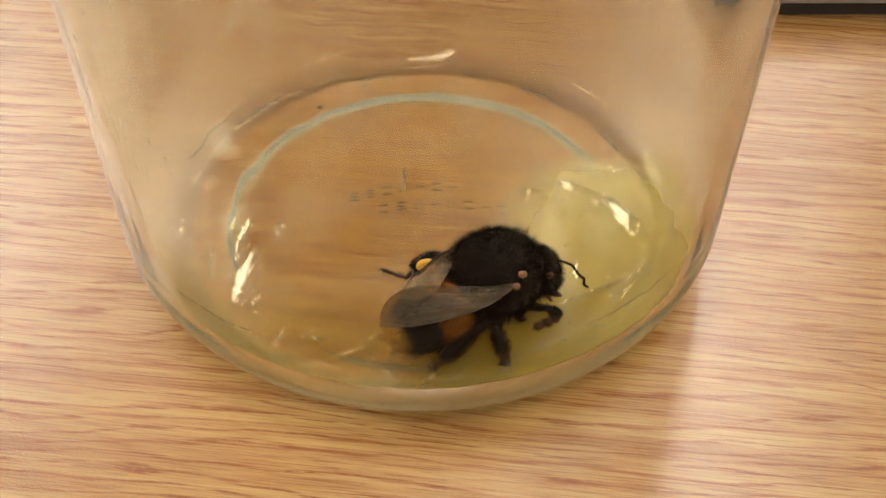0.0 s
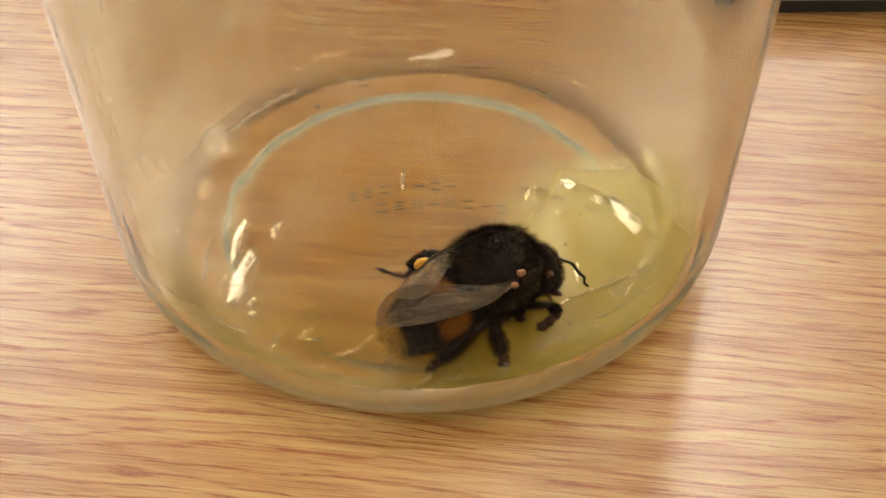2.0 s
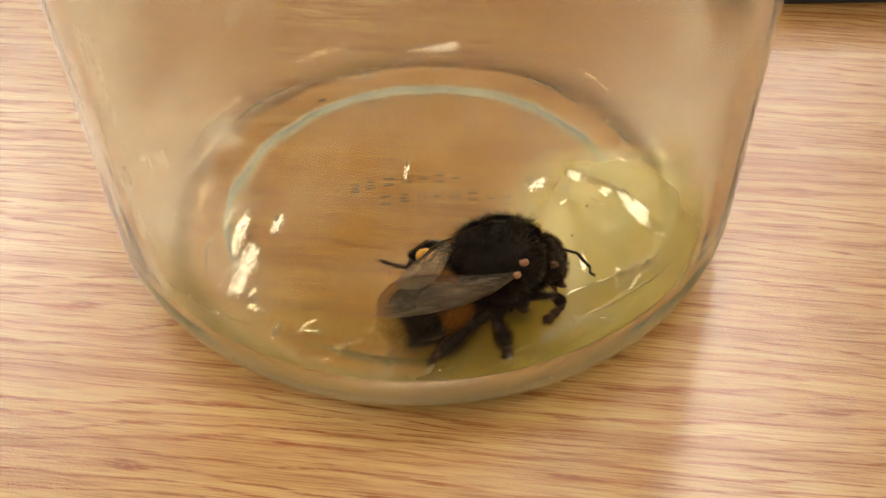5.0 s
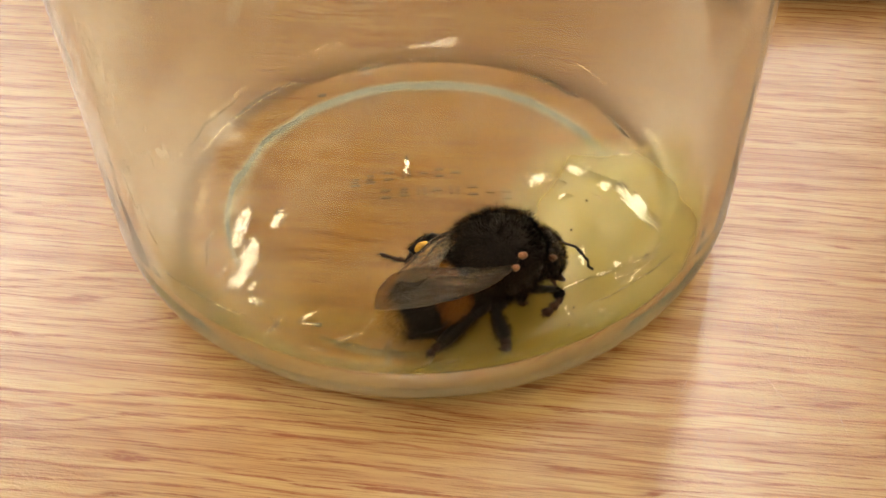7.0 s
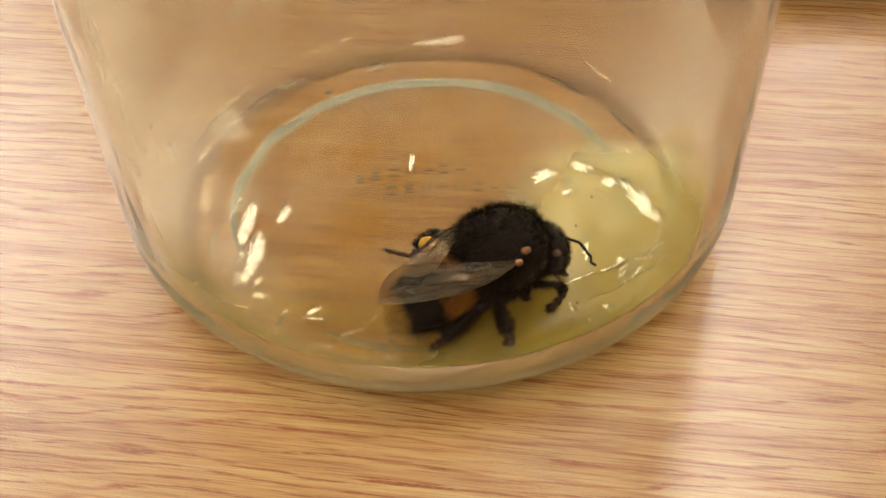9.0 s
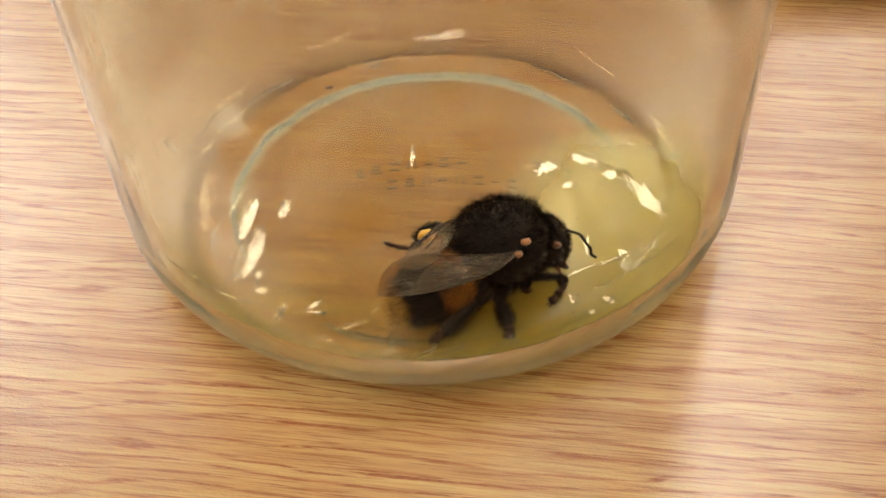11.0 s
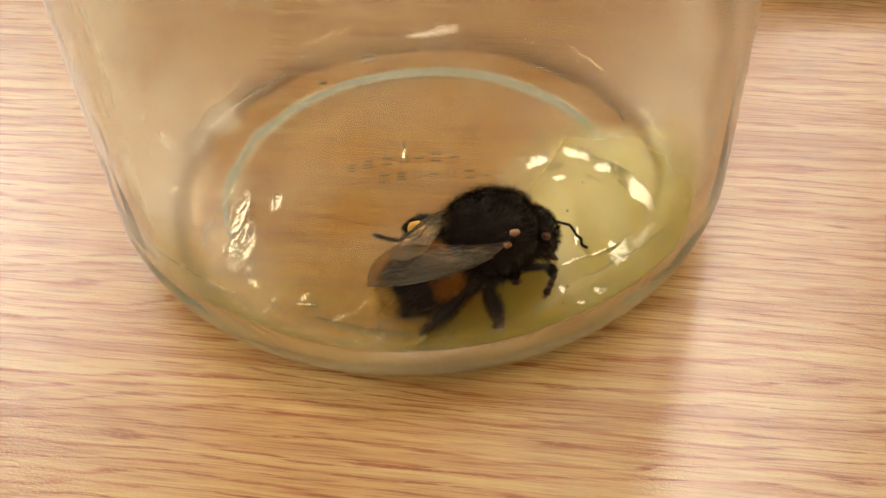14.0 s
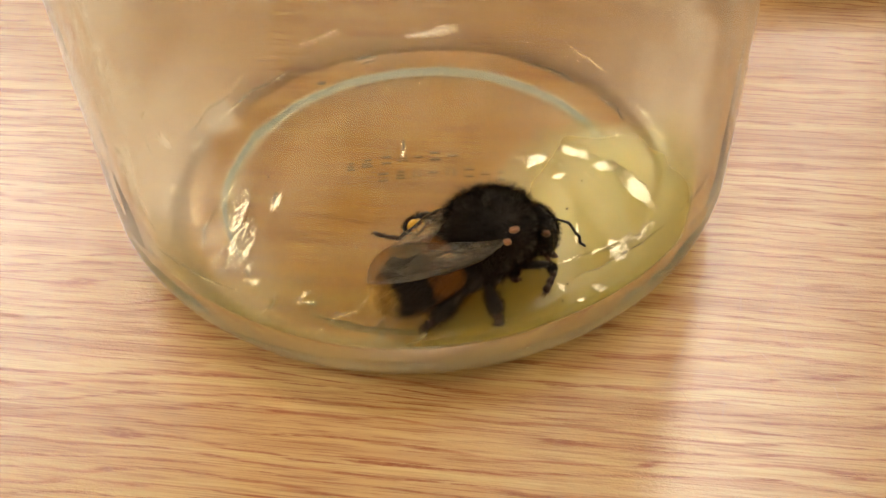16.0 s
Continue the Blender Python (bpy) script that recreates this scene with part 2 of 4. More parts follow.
def syrup_material():
    """Set sugar syrup: cloudy yellow, wet on top."""
    m, nt, p, out = mat("yellow_syrup")
    n = noise_tex(nt, coords(nt), 180.0, 5.0)
    nt.links.new(ramp(nt, n, [(0.3, (0.27, 0.208, 0.020)), (0.7, (0.36, 0.28, 0.040))]), p.inputs["Base Color"])
    p.inputs["Transmission Weight"].default_value = 0.7
    p.inputs["Roughness"].default_value = 0.30
    p.inputs["IOR"].default_value = 1.42
    p.inputs["Coat Weight"].default_value = 0.25
    p.inputs["Specular IOR Level"].default_value = 0.2
    p.inputs["Coat Roughness"].default_value = 0.14
    # a thin skin of it is clear
    rip = noise_tex(nt, coords(nt), 650.0, 3.0)
    bump(nt, p, rip, 0.2, 0.00015)
    bump(nt, p, rip, 0.6, 0.0003, "Coat Normal")
    at = nt.nodes.new("ShaderNodeAttribute")
    at.attribute_name = "depth"
    clear = nt.nodes.new("ShaderNodeBsdfTransparent")
    nt.links.new(ramp(nt, at.outputs["Fac"], [(0.0, (1, 1, 1)), (0.2, (0.97, 0.95, 0.80)), (0.6, (0.92, 0.88, 0.55)), (1.0, (0.88, 0.83, 0.42))]), clear.inputs["Color"])
    mx = nt.nodes.new("ShaderNodeMixShader")
    nt.links.new(ramp(nt, at.outputs["Fac"], [(0.0, (0, 0, 0)), (0.12, (0.08, 0.08, 0.08)), (0.5, (0.40, 0.40, 0.40)), (0.95, (0.62, 0.62, 0.62))]), mx.inputs[0])
    nt.links.new(clear.outputs[0], mx.inputs[1])
    nt.links.new(p.outputs[0], mx.inputs[2])
    nt.links.new(mx.outputs[0], out.inputs["Surface"])
    return m


def clear_material():
    """Clear sticky smears on the glass."""
    m, nt, p, out = mat("clear_smear")
    clear = node(nt, "ShaderNodeBsdfTransparent", Color=(0.97, 0.96, 0.88, 1))
    shine = node(nt, "ShaderNodeBsdfGlossy", Color=(1, 1, 1, 1), Roughness=0.02)
    bump(nt, shine, noise_tex(nt, coords(nt), 1400.0, 3.0), 0.035, 0.0002)
    fres = node(nt, "ShaderNodeFresnel", IOR=2.0)
    mx = nt.nodes.new("ShaderNodeMixShader")
    nt.links.new(fres.outputs[0], mx.inputs[0])
    nt.links.new(clear.outputs[0], mx.inputs[1])
    nt.links.new(shine.outputs[0], mx.inputs[2])
    nt.links.new(mx.outputs[0], out.inputs["Surface"])
    return m


def flake_material():
    """Brittle clear flakes, cloudy in places."""
    m, nt, p, out = mat("syrup_flake")
    n = noise_tex(nt, coords(nt), 900.0, 4.0)
    p.inputs["Base Color"].default_value = (0.62, 0.58, 0.36, 1)
    p.inputs["Roughness"].default_value = 0.2
    bump(nt, p, n, 0.5, 0.0002)
    clear = nt.nodes.new("ShaderNodeBsdfTransparent")
    mx = nt.nodes.new("ShaderNodeMixShader")
    nt.links.new(ramp(nt, n, [(0.35, (0.05, 0.05, 0.05)), (0.7, (0.24, 0.24, 0.24))]), mx.inputs[0])
    nt.links.new(clear.outputs[0], mx.inputs[1])
    nt.links.new(p.outputs[0], mx.inputs[2])
    nt.links.new(mx.outputs[0], out.inputs["Surface"])
    return m


def fur_material(name, colour):
    m, nt, p, out = mat(name)
    info = nt.nodes.new("ShaderNodeNewGeometry")
    lo = tuple(c * 0.6 for c in colour)
    hi = tuple(c * 1.5 for c in colour)
    nt.links.new(ramp(nt, info.outputs["Random Per Island"], [(0.0, lo), (1.0, hi)]), p.inputs["Base Color"])
    p.inputs["Roughness"].default_value = 0.8
    p.inputs["Specular IOR Level"].default_value = 0.0
    return m


def banded_material(name, rough):
    """Abdomen colours along the body: black, an ochre band, black, a straw-coloured tail."""
    m, nt, p, out = mat(name)
    tc = nt.nodes.new("ShaderNodeTexCoord")
    sep = nt.nodes.new("ShaderNodeSeparateXYZ")
    nt.links.new(tc.outputs["Object"], sep.inputs[0])
    wob = noise_tex(nt, tc.outputs["Object"], 520.0, 4.0, 0.65)
    x = maths(nt, "ADD", maths(nt, "MULTIPLY", sep.outputs["X"], 1000.0), maths(nt, "MULTIPLY_ADD", wob, 3.6, -1.2))
    f = maths(nt, "MULTIPLY_ADD", x, 1 / 16.0, 1.0)       # -16 mm: 0, 0 mm: 1
    k = (0.0035, 0.0028, 0.0024)
    nt.links.new(ramp(nt, f, [(0.0, (0.40, 0.26, 0.07)), (0.22, (0.30, 0.17, 0.035)), (0.30, k), (0.50, k), (0.55, (0.17, 0.062, 0.008)),
                              (0.67, (0.19, 0.072, 0.009)), (0.72, k), (1.0, k)]), p.inputs["Base Color"])
    p.inputs["Roughness"].default_value = rough
    p.inputs["Specular IOR Level"].default_value = 0.1
    return m


def wing_material():
    """Smoky clear membrane, wet and crumpled."""
    m, nt, p, out = mat("wing_membrane")
    n = noise_tex(nt, coords(nt), 420.0, 4.0)
    nt.links.new(ramp(nt, n, [(0.3, (0.022, 0.014, 0.008)), (0.7, (0.065, 0.050, 0.036))]), p.inputs["Base Color"])
    p.inputs["Roughness"].default_value = 0.6
    p.inputs["Specular IOR Level"].default_value = 0.0
    clear = node(nt, "ShaderNodeBsdfTransparent", Color=(0.80, 0.67, 0.48, 1))
    skin = nt.nodes.new("ShaderNodeMixShader")
    nt.links.new(ramp(nt, n, [(0.35, (0.08, 0.08, 0.08)), (0.7, (0.24, 0.24, 0.24))]), skin.inputs[0])
    nt.links.new(clear.outputs[0], skin.inputs[1])
    nt.links.new(p.outputs[0], skin.inputs[2])
    wet = node(nt, "ShaderNodeBsdfGlossy", Color=(0.86, 0.93, 1.0, 1), Roughness=0.24)
    b = bump(nt, wet, noise_tex(nt, coords(nt, (0.5, 1.5, 1)), 560.0, 4.0), 0.8, 0.0003)
    fres = node(nt, "ShaderNodeFresnel", IOR=1.75)
    nt.links.new(b.outputs["Normal"], fres.inputs["Normal"])
    mx = nt.nodes.new("ShaderNodeMixShader")
    nt.links.new(maths(nt, "MULTIPLY", fres.outputs[0], 0.2), mx.inputs[0])
    nt.links.new(skin.outputs[0], mx.inputs[1])
    nt.links.new(wet.outputs[0], mx.inputs[2])
    nt.links.new(mx.outputs[0], out.inputs["Surface"])
    return m


def glow_material():
    m, nt, p, out = mat("lamp_diffuser")
    e = node(nt, "ShaderNodeEmission", Color=(1.0, 0.935, 0.852, 1), Strength=LAMP)
    nt.links.new(e.outputs[0], out.inputs["Surface"])
    return m


WOOD = wood_material()
GLASS = glass_material()
SYRUP = syrup_material()
CLEAR = clear_material()
FLAKE = flake_material()
WALL = plain("wall_paint", (0.80, 0.75, 0.66), 0.7, 0.05, 3.0, 0, 0.1)
CEIL = plain("ceiling_paint", (0.86, 0.83, 0.78), 0.8, 0.05, 3.0)
CARPET = plain("grey_carpet", (0.26, 0.24, 0.22), 0.9, 0.3, 60.0, 0, 0.5, 0.002)
STEEL = plain("powder_coated_steel", (0.30, 0.30, 0.31), 0.45, 0.08, 30.0)
GREY = plain("grey_plastic", (0.28, 0.27, 0.25), 0.45, 0.10, 300.0, 0, 0.15, 0.0001)
BLACK = plain("black_rubber", (0.012, 0.011, 0.011), 0.6, 0.3, 300.0)
SCRATCH = plain("scratch", (0.16, 0.09, 0.05), 0.6, 0.3, 900.0)
INK = plain("dark_stamp", (0.095, 0.042, 0.014), 0.7, 0.3, 800.0)
SPECK = plain("dust", (0.06, 0.045, 0.03), 0.8, 0.4, 900.0)
CHITIN = plain("black_chitin", (0.005, 0.004, 0.003), 0.42, 0.4, 700.0, 0, 0.3, 0.00004, 0.15)
BROWN = plain("brown_chitin", (0.030, 0.013, 0.007), 0.4, 0.35, 700.0, 0, 0.3, 0.00004, 0.2)
POLLEN = plain("pollen", (0.48, 0.25, 0.012), 0.6, 0.25, 2500.0, 0, 0.4, 0.0001)
VEIN = plain("wing_vein", (0.022, 0.011, 0.006), 0.12, 0.3, 700.0, 0, 0.4, 0.00005, 1.0)
EYE = plain("bee_eye", (0.012, 0.010, 0.009), 0.12, 0.2, 900.0)
PALE = plain("pale_scale", (0.20, 0.085, 0.035), 0.45, 0.25, 900.0)
FUR = fur_material("black_fur", (0.0022, 0.0018, 0.0015))
LEGHAIR = fur_material("brown_bristle", (0.012, 0.006, 0.0035))
RUST = plain("rusty_chitin", (0.10, 0.038, 0.016), 0.4, 0.35, 900.0)
BAND = banded_material("abdomen_shell", 0.4)
BANDFUR = banded_material("abdomen_fur", 0.6)
WING = wing_material()
GLOW = glow_material()


# ---- building helpers ----
def face_up(bm):
    """Turns a shallow open sheet so that its outer side looks up."""
    bmesh.ops.recalc_face_normals(bm, faces=bm.faces[:])
    bm.normal_update()
    if sum(f.normal.z * f.calc_area() for f in bm.faces) < 0:
        bmesh.ops.reverse_faces(bm, faces=bm.faces[:])
    return bm


def part(name, bm, material, parent=None, label="", smooth=True, turned=True):
    me = bpy.data.meshes.new(name)
    if smooth is not None and turned:
        bmesh.ops.recalc_face_normals(bm, faces=bm.faces[:])
    bm.to_mesh(me)
    bm.free()
    me.materials.append(material)
    if smooth:
        me.polygons.foreach_set("use_smooth", [True] * len(me.polygons))
    ob = new(name, me)
    ob.parent = parent
    return tagged(ob, label)


def box_bm(x0, x1, y0, y1, z0, z1, bevel=0.0, segments=2):
    bm = bmesh.new()
    bmesh.ops.create_cube(bm, size=1)
    bmesh.ops.scale(bm, vec=(x1 - x0, y1 - y0, z1 - z0), verts=bm.verts)
    bmesh.ops.translate(bm, vec=((x0 + x1) / 2, (y0 + y1) / 2, (z0 + z1) / 2), verts=bm.verts)
    if bevel:
        bmesh.ops.bevel(bm, geom=bm.edges[:], offset=bevel, segments=segments, affect="EDGES", profile=0.5)
    return bm


def lathe_bm(profile, steps=128, closed=True):
    """A surface of revolution from (radius, height) points in mm; radius 0 makes a pole."""
    bm = bmesh.new()
    rings = []
    for r, z in profile:
        if r < 1e-6:
            rings.append([bm.verts.new((0, 0, z * MM))])
        else:
            rings.append([bm.verts.new((r * MM * math.cos(2 * math.pi * i / steps), r * MM * math.sin(2 * math.pi * i / steps), z * MM)) for i in range(steps)])
    for a, b in zip(rings, rings[1:]):
        for i in range(steps):
            j = (i + 1) % steps
            if len(a) == 1:
                bm.faces.new((a[0], b[j], b[i]))
            elif len(b) == 1:
                bm.faces.new((a[i], a[j], b[0]))
            else:
                bm.faces.new((a[i], a[j], b[j], b[i]))
    return bm


def tube_bm(points, radii, sides=8, bm=None):
    """A tapered tube along points (mm), capped at both ends."""
    bm = bm or bmesh.new()
    pts = [Vector(p) * MM for p in points]
    rings, side = [], Vector((0.31, 0.47, 0.83))
    for i, p in enumerate(pts):
        d = (pts[min(i + 1, len(pts) - 1)] - pts[max(i - 1, 0)]).normalized()
        u = d.cross(side).normalized()
        v = d.cross(u)
        rings.append([bm.verts.new(p + (u * math.cos(a) + v * math.sin(a)) * radii[i] * MM) for a in (2 * math.pi * k / sides for k in range(sides))])
    for a, b in zip(rings, rings[1:]):
        for k in range(sides):
            bm.faces.new((a[k], a[(k + 1) % sides], b[(k + 1) % sides], b[k]))
    bm.faces.new(rings[0])
    bm.faces.new(rings[-1])
    return bm


# ---- the room ----
ROOM_POSE = pose(0, 0, 0, 0, 0, ROOM)
X0, X1, Y0, Y1 = -3.0, 3.0, -2.4, 5.4


def setting(name, bm, material, label):
    ob = part(name, bm, material, None, label, smooth=False)
    ob.matrix_basis = ROOM_POSE
    return tagged(ob, kind="structure")


setting("floor", box_bm(X0 - .12, X1 + .12, Y0 - .12, Y1 + .12, FLOOR - 0.1, FLOOR), CARPET, "grey office carpet floor")
setting("ceiling", box_bm(X0 - .12, X1 + .12, Y0 - .12, Y1 + .12, CEILING, CEILING + 0.1), CEIL, "white painted ceiling")
setting("wall_north", box_bm(X0 - .12, X1 + .12, Y1, Y1 + .12, FLOOR, CEILING), WALL, "off-white painted wall")
setting("wall_south", box_bm(X0 - .12, X1 + .12, Y0 - .12, Y0, FLOOR, CEILING), WALL, "off-white painted wall")
setting("wall_east", box_bm(X1, X1 + .12, Y0, Y1, FLOOR, CEILING), WALL, "off-white painted wall")
setting("wall_west", box_bm(X0 - .12, X0, Y0, Y1, FLOOR, CEILING), WALL, "off-white painted wall")


def assumed_light(x, y):
    """An unseen, assumed panel light, 0.2 by 1.2 m."""
    ob = new("assumed_light")
    tagged(ob, "white framed panel light assumed on the ceiling, switched on", "ceiling light", "ceiling lights")
    frame_bm = bmesh.new()
    for x0, x1, y0, y1 in ((-.12, -.10, -.62, .62), (.10, .12, -.62, .62), (-.10, .10, -.62, -.6), (-.10, .10, .6, .62)):
        b = box_bm(x0, x1, y0, y1, -0.03, 0)
        me = bpy.data.meshes.new("tmp")
        b.to_mesh(me)
        frame_bm.from_mesh(me)
        bpy.data.meshes.remove(me)
        b.free()
    part("frame", frame_bm, STEEL, ob, "white metal frame", smooth=False)
    part("diffuser", box_bm(-.099, .099, -.599, .599, -0.022, -0.012), GLOW, ob, "glowing diffuser", smooth=False)
    ob.matrix_basis = ROOM_POSE @ pose(x, y, CEILING)
    return ob


first_light = assumed_light(0.01, 1.55)
# unseen panels added to fill in light and widen the glow on the desk
for x, y in ((-1.97, 1.46), (-2.39, 1.46), (-2.81, 1.46), (2.30, 1.60), (0.12, -0.9), (-2.10, -0.9), (2.30, -0.9), (0.12, 3.75), (-2.10, 4.1), (2.30, 4.1)):
    copy_thing(first_light, ROOM_POSE @ pose(x, y, CEILING))


# ---- the desk ----
def desk():
    ob = new("desk")
    tagged(ob, "wood-grain laminate office desk with a worn satin top", "desk")
    part("desktop", box_bm(-0.8, 0.8, -0.34, 0.46, -0.028, 0, 0.002), WOOD, ob, "honey oak laminate top", smooth=False)
    for x in (-0.72, 0.72):
        for y in (-0.27, 0.39):
            part("leg", box_bm(x - .025, x + .025, y - .025, y + .025, FLOOR, -0.0285, 0.003), STEEL, ob, "grey steel leg", smooth=False)
    ob.matrix_basis = pose(0, 0, 0, 0, 0, -9.5)
    return ob


desk()


def device():
    """The low grey casing at the back of the desk; a dark gap runs under its front edge."""
    ob = new("device_casing")
    tagged(ob, "low grey plastic device casing on black rubber feet on the desk", "device")
    part("underside", box_bm(0.002, 0.248, 0.002, 0.16, 0.0, 0.0026, 0.0004), BLACK, ob, "black rubber underside", smooth=False)
    part("casing", box_bm(0, 0.25, 0, 0.162, 0.0028, 0.0075, 0.0015, 3), GREY, ob, smooth=False)
    ob.matrix_basis = pose(0.056, 0.0440, 0, 0, 0, -2.7)
    return ob


device()


# ---- the jar ----
FLOOR_R, FLOOR_Z = 29.6, 1.8       # the domed inside floor's edge
BOWL_R, BOWL_Z = 35.6, 9.8       # where the inside wall begins


def bowl(r):
    """Height of the jar's inside over the desk at a radius, mm."""
    if r <= FLOOR_R:
        return FLOOR_Z + 2.5 * (1 - (r / FLOOR_R) ** 2)
    if r >= BOWL_R:
        return BOWL_Z + (r - BOWL_R) * 40
    a = (r - FLOOR_R) / (BOWL_R - FLOOR_R)
    return FLOOR_Z + (BOWL_Z - FLOOR_Z) * (1 - math.sqrt(max(0.0, 1 - a ** 1.9)))


def glass_jar():
    ob = new("glass_jar")
    tagged(ob, "clear round glass jar with smeared walls standing on the desk", "jar")
    heel = [(30.6 + 6.9 * math.sin(a), 9.4 - 9.4 * math.cos(a)) for a in (math.pi / 2 * i / 36 for i in range(37))]
    flare = lambda z: 0.0126 * (z - 9.4)
    outer = [(r, 0.85 + 2.1 * (1 - (r / 25) ** 2)) for r in (0, 4, 8, 12, 16, 20, 22.5, 24.4)] + [(24.9, 0.75), (25.2, 0.30), (25.6, 0.08), (27.0, 0.03)] + heel
    outer += [(37.5 + flare(z), z) for z in (14, 22, 32, 44, 58, 74, 90)]
    rim = [(38.6, 94), (38.3, 95.6), (37.4, 96.2), (36.4, 95.4)]
    inner = [(BOWL_R + flare(z) + 0.1, z) for z in (90, 74, 58, 44, 32, 22, 15)]
    steps = [FLOOR_R + (BOWL_R - FLOOR_R) * math.sin(math.pi / 2 * i / 14) for i in range(14, 0, -1)]
    inner += [(r, bowl(r)) for r in steps]
    inner += [(r, bowl(r)) for r in (29.6, 26, 22, 16, 10, 5, 0)]
    foot = next(i for i, (r, z) in enumerate(outer) if r > 31 and z > 3.2)
    start = next(i for i, (r, z) in enumerate(outer) if r >= 30.6)
    hollow = lathe_bm(outer[:start + 1], 192)
    for v in hollow.verts:
        if math.hypot(v.co.x, v.co.y) < 0.0265:
            v.co.y -= 0.0016
    base = part("jar_base", hollow, GLASS, ob, "stippled base with a pushed-up middle", turned=False)
    part("jar_foot", lathe_bm(outer[start:foot + 1], 192), GLASS, ob, "thick standing edge", turned=False)
    body = part("jar_body", lathe_bm(outer[foot:] + rim + inner, 192), GLASS, ob, turned=False)
    base.visible_shadow = body.visible_shadow = False
    return ob


JAR = glass_jar()


def heel_glint():
    """A thin clear bead added round the front of the standing edge for the heel's glint."""
    bm = bmesh.new()
    pts, rad = [], []
    for i in range(81):
        a = radians(-152 + 124 * i / 80)
        z = 1.9
        r = 30.6 + 6.9 * math.sqrt(1 - (1 - z / 9.4) ** 2)
        pts.append((r * math.cos(a), r * math.sin(a), z))
        thick = math.exp(-((math.degrees(a) + 122) / 9) ** 2)
        rad.append((0.05 + 0.13 * thick) * (0.75 + 0.5 * noise.noise(Vector((i * 0.4, 2, 5)))))
    tube_bm(pts, rad, 10, bm)
    ob = part("heel_glint", bm, CLEAR, JAR, "thin clear bead added for the bright glint on the heel")
    ob.visible_shadow = False
    return ob


heel_glint()


def base_stamp():
    """Small raised marks under the jar's base: two rows of unreadable strokes."""
    rnd = random.Random(5)
    bm = bmesh.new()
    for row, (x0, x1, y) in enumerate(((-9.5, 5.0, 1.3), (-5.5, 10.6, -2.0))):
        x = x0
        while x < x1:
            # one worn sign: a bar or two
            for sx, sy, hx, hy in rnd.choice((((0.7, 0.7, 0.6, 0.17), (0.7, -0.7, 0.6, 0.17)), ((0.7, 0, 0.6, 0.17),), ((0.7, 0.7, 0.45, 0.15), (0.6, 0, 0.5, 0.15), (0.7, -0.7, 0.6, 0.17)), ((0.3, 0, 0.15, 0.7), (1.1, 0, 0.15, 0.7)))):
                cx, cy = x + sx, y + sy * 0.9
                cy += -0.012 * (cx - 1) ** 2
                bm.faces.new([bm.verts.new((px * MM, py * MM, 0)) for px, py in ((cx - hx, cy - hy), (cx + hx, cy - hy), (cx + hx, cy + hy), (cx - hx, cy + hy))])
            x += 2.15
    geo = bmesh.ops.extrude_face_region(bm, geom=bm.faces[:])
    bmesh.ops.translate(bm, vec=(0, 0, 0.00012), verts=[v for v in geo["geom"] if isinstance(v, bmesh.types.BMVert)])
    for v in bm.verts:
        v.co.z += (0.5 + 2.1 * (1 - (v.co.x ** 2 + v.co.y ** 2) / 0.025 ** 2)) * MM
    ob = part("stamp", bm, INK, JAR, "dark moulded marks on the base", smooth=False)
    return ob


base_stamp()


# ---- syrup in the jar ----
def syrup_depth(x, y):
    """Thickness (mm) of the set syrup at a place in the jar; negative outside it."""
    n = noise.noise(Vector((x * 0.2, y * 0.2, 3.0))) * 1.3 + noise.noise(Vector((x * 0.7, y * 0.7, 9.0))) * 0.35
    across = (x + 5.5) * 0.84 - (y + 28.0) * 0.50          # right of the line under the bee
    behind = 5.0 + 0.12 * x - y
    d = min(across, behind) + n
    return d


def syrup_height(x, y):
    d, r = syrup_depth(x, y), math.hypot(x, y)
    h = 1.7 * (1 - math.exp(-max(0, d) / 1.8))
    h *= 1 + 0.25 * noise.noise(Vector((x * 0.16, y * 0.16, 1.0))) + 0.03 * noise.noise(Vector((x * 1.3, y * 1.3, 5.0)))
    return h * max(0.0, min(1.0, (35.3 - r) / 2.0 + 0.1))


def film_depth(x, y):
    """Streaky dried film of syrup on the bare front of the jar's floor, thicker up the bowl."""
    r = math.hypot(x, y)
    front = max(0.0, min(1.0, (-y - 7.0) / 14.0)) * max(0.0, min(1.0, (r - 17.0) / 11.0)) * max(0.0, min(1.0, (35.4 - r) / 1.0))
    n = noise.noise(Vector((x * 0.10, y * 0.45, 7.0))) + 0.5 * noise.noise(Vector((x * 0.45, y * 0.9, 2.0)))
    return front * max(0.0, 0.21 + 0.17 * n)


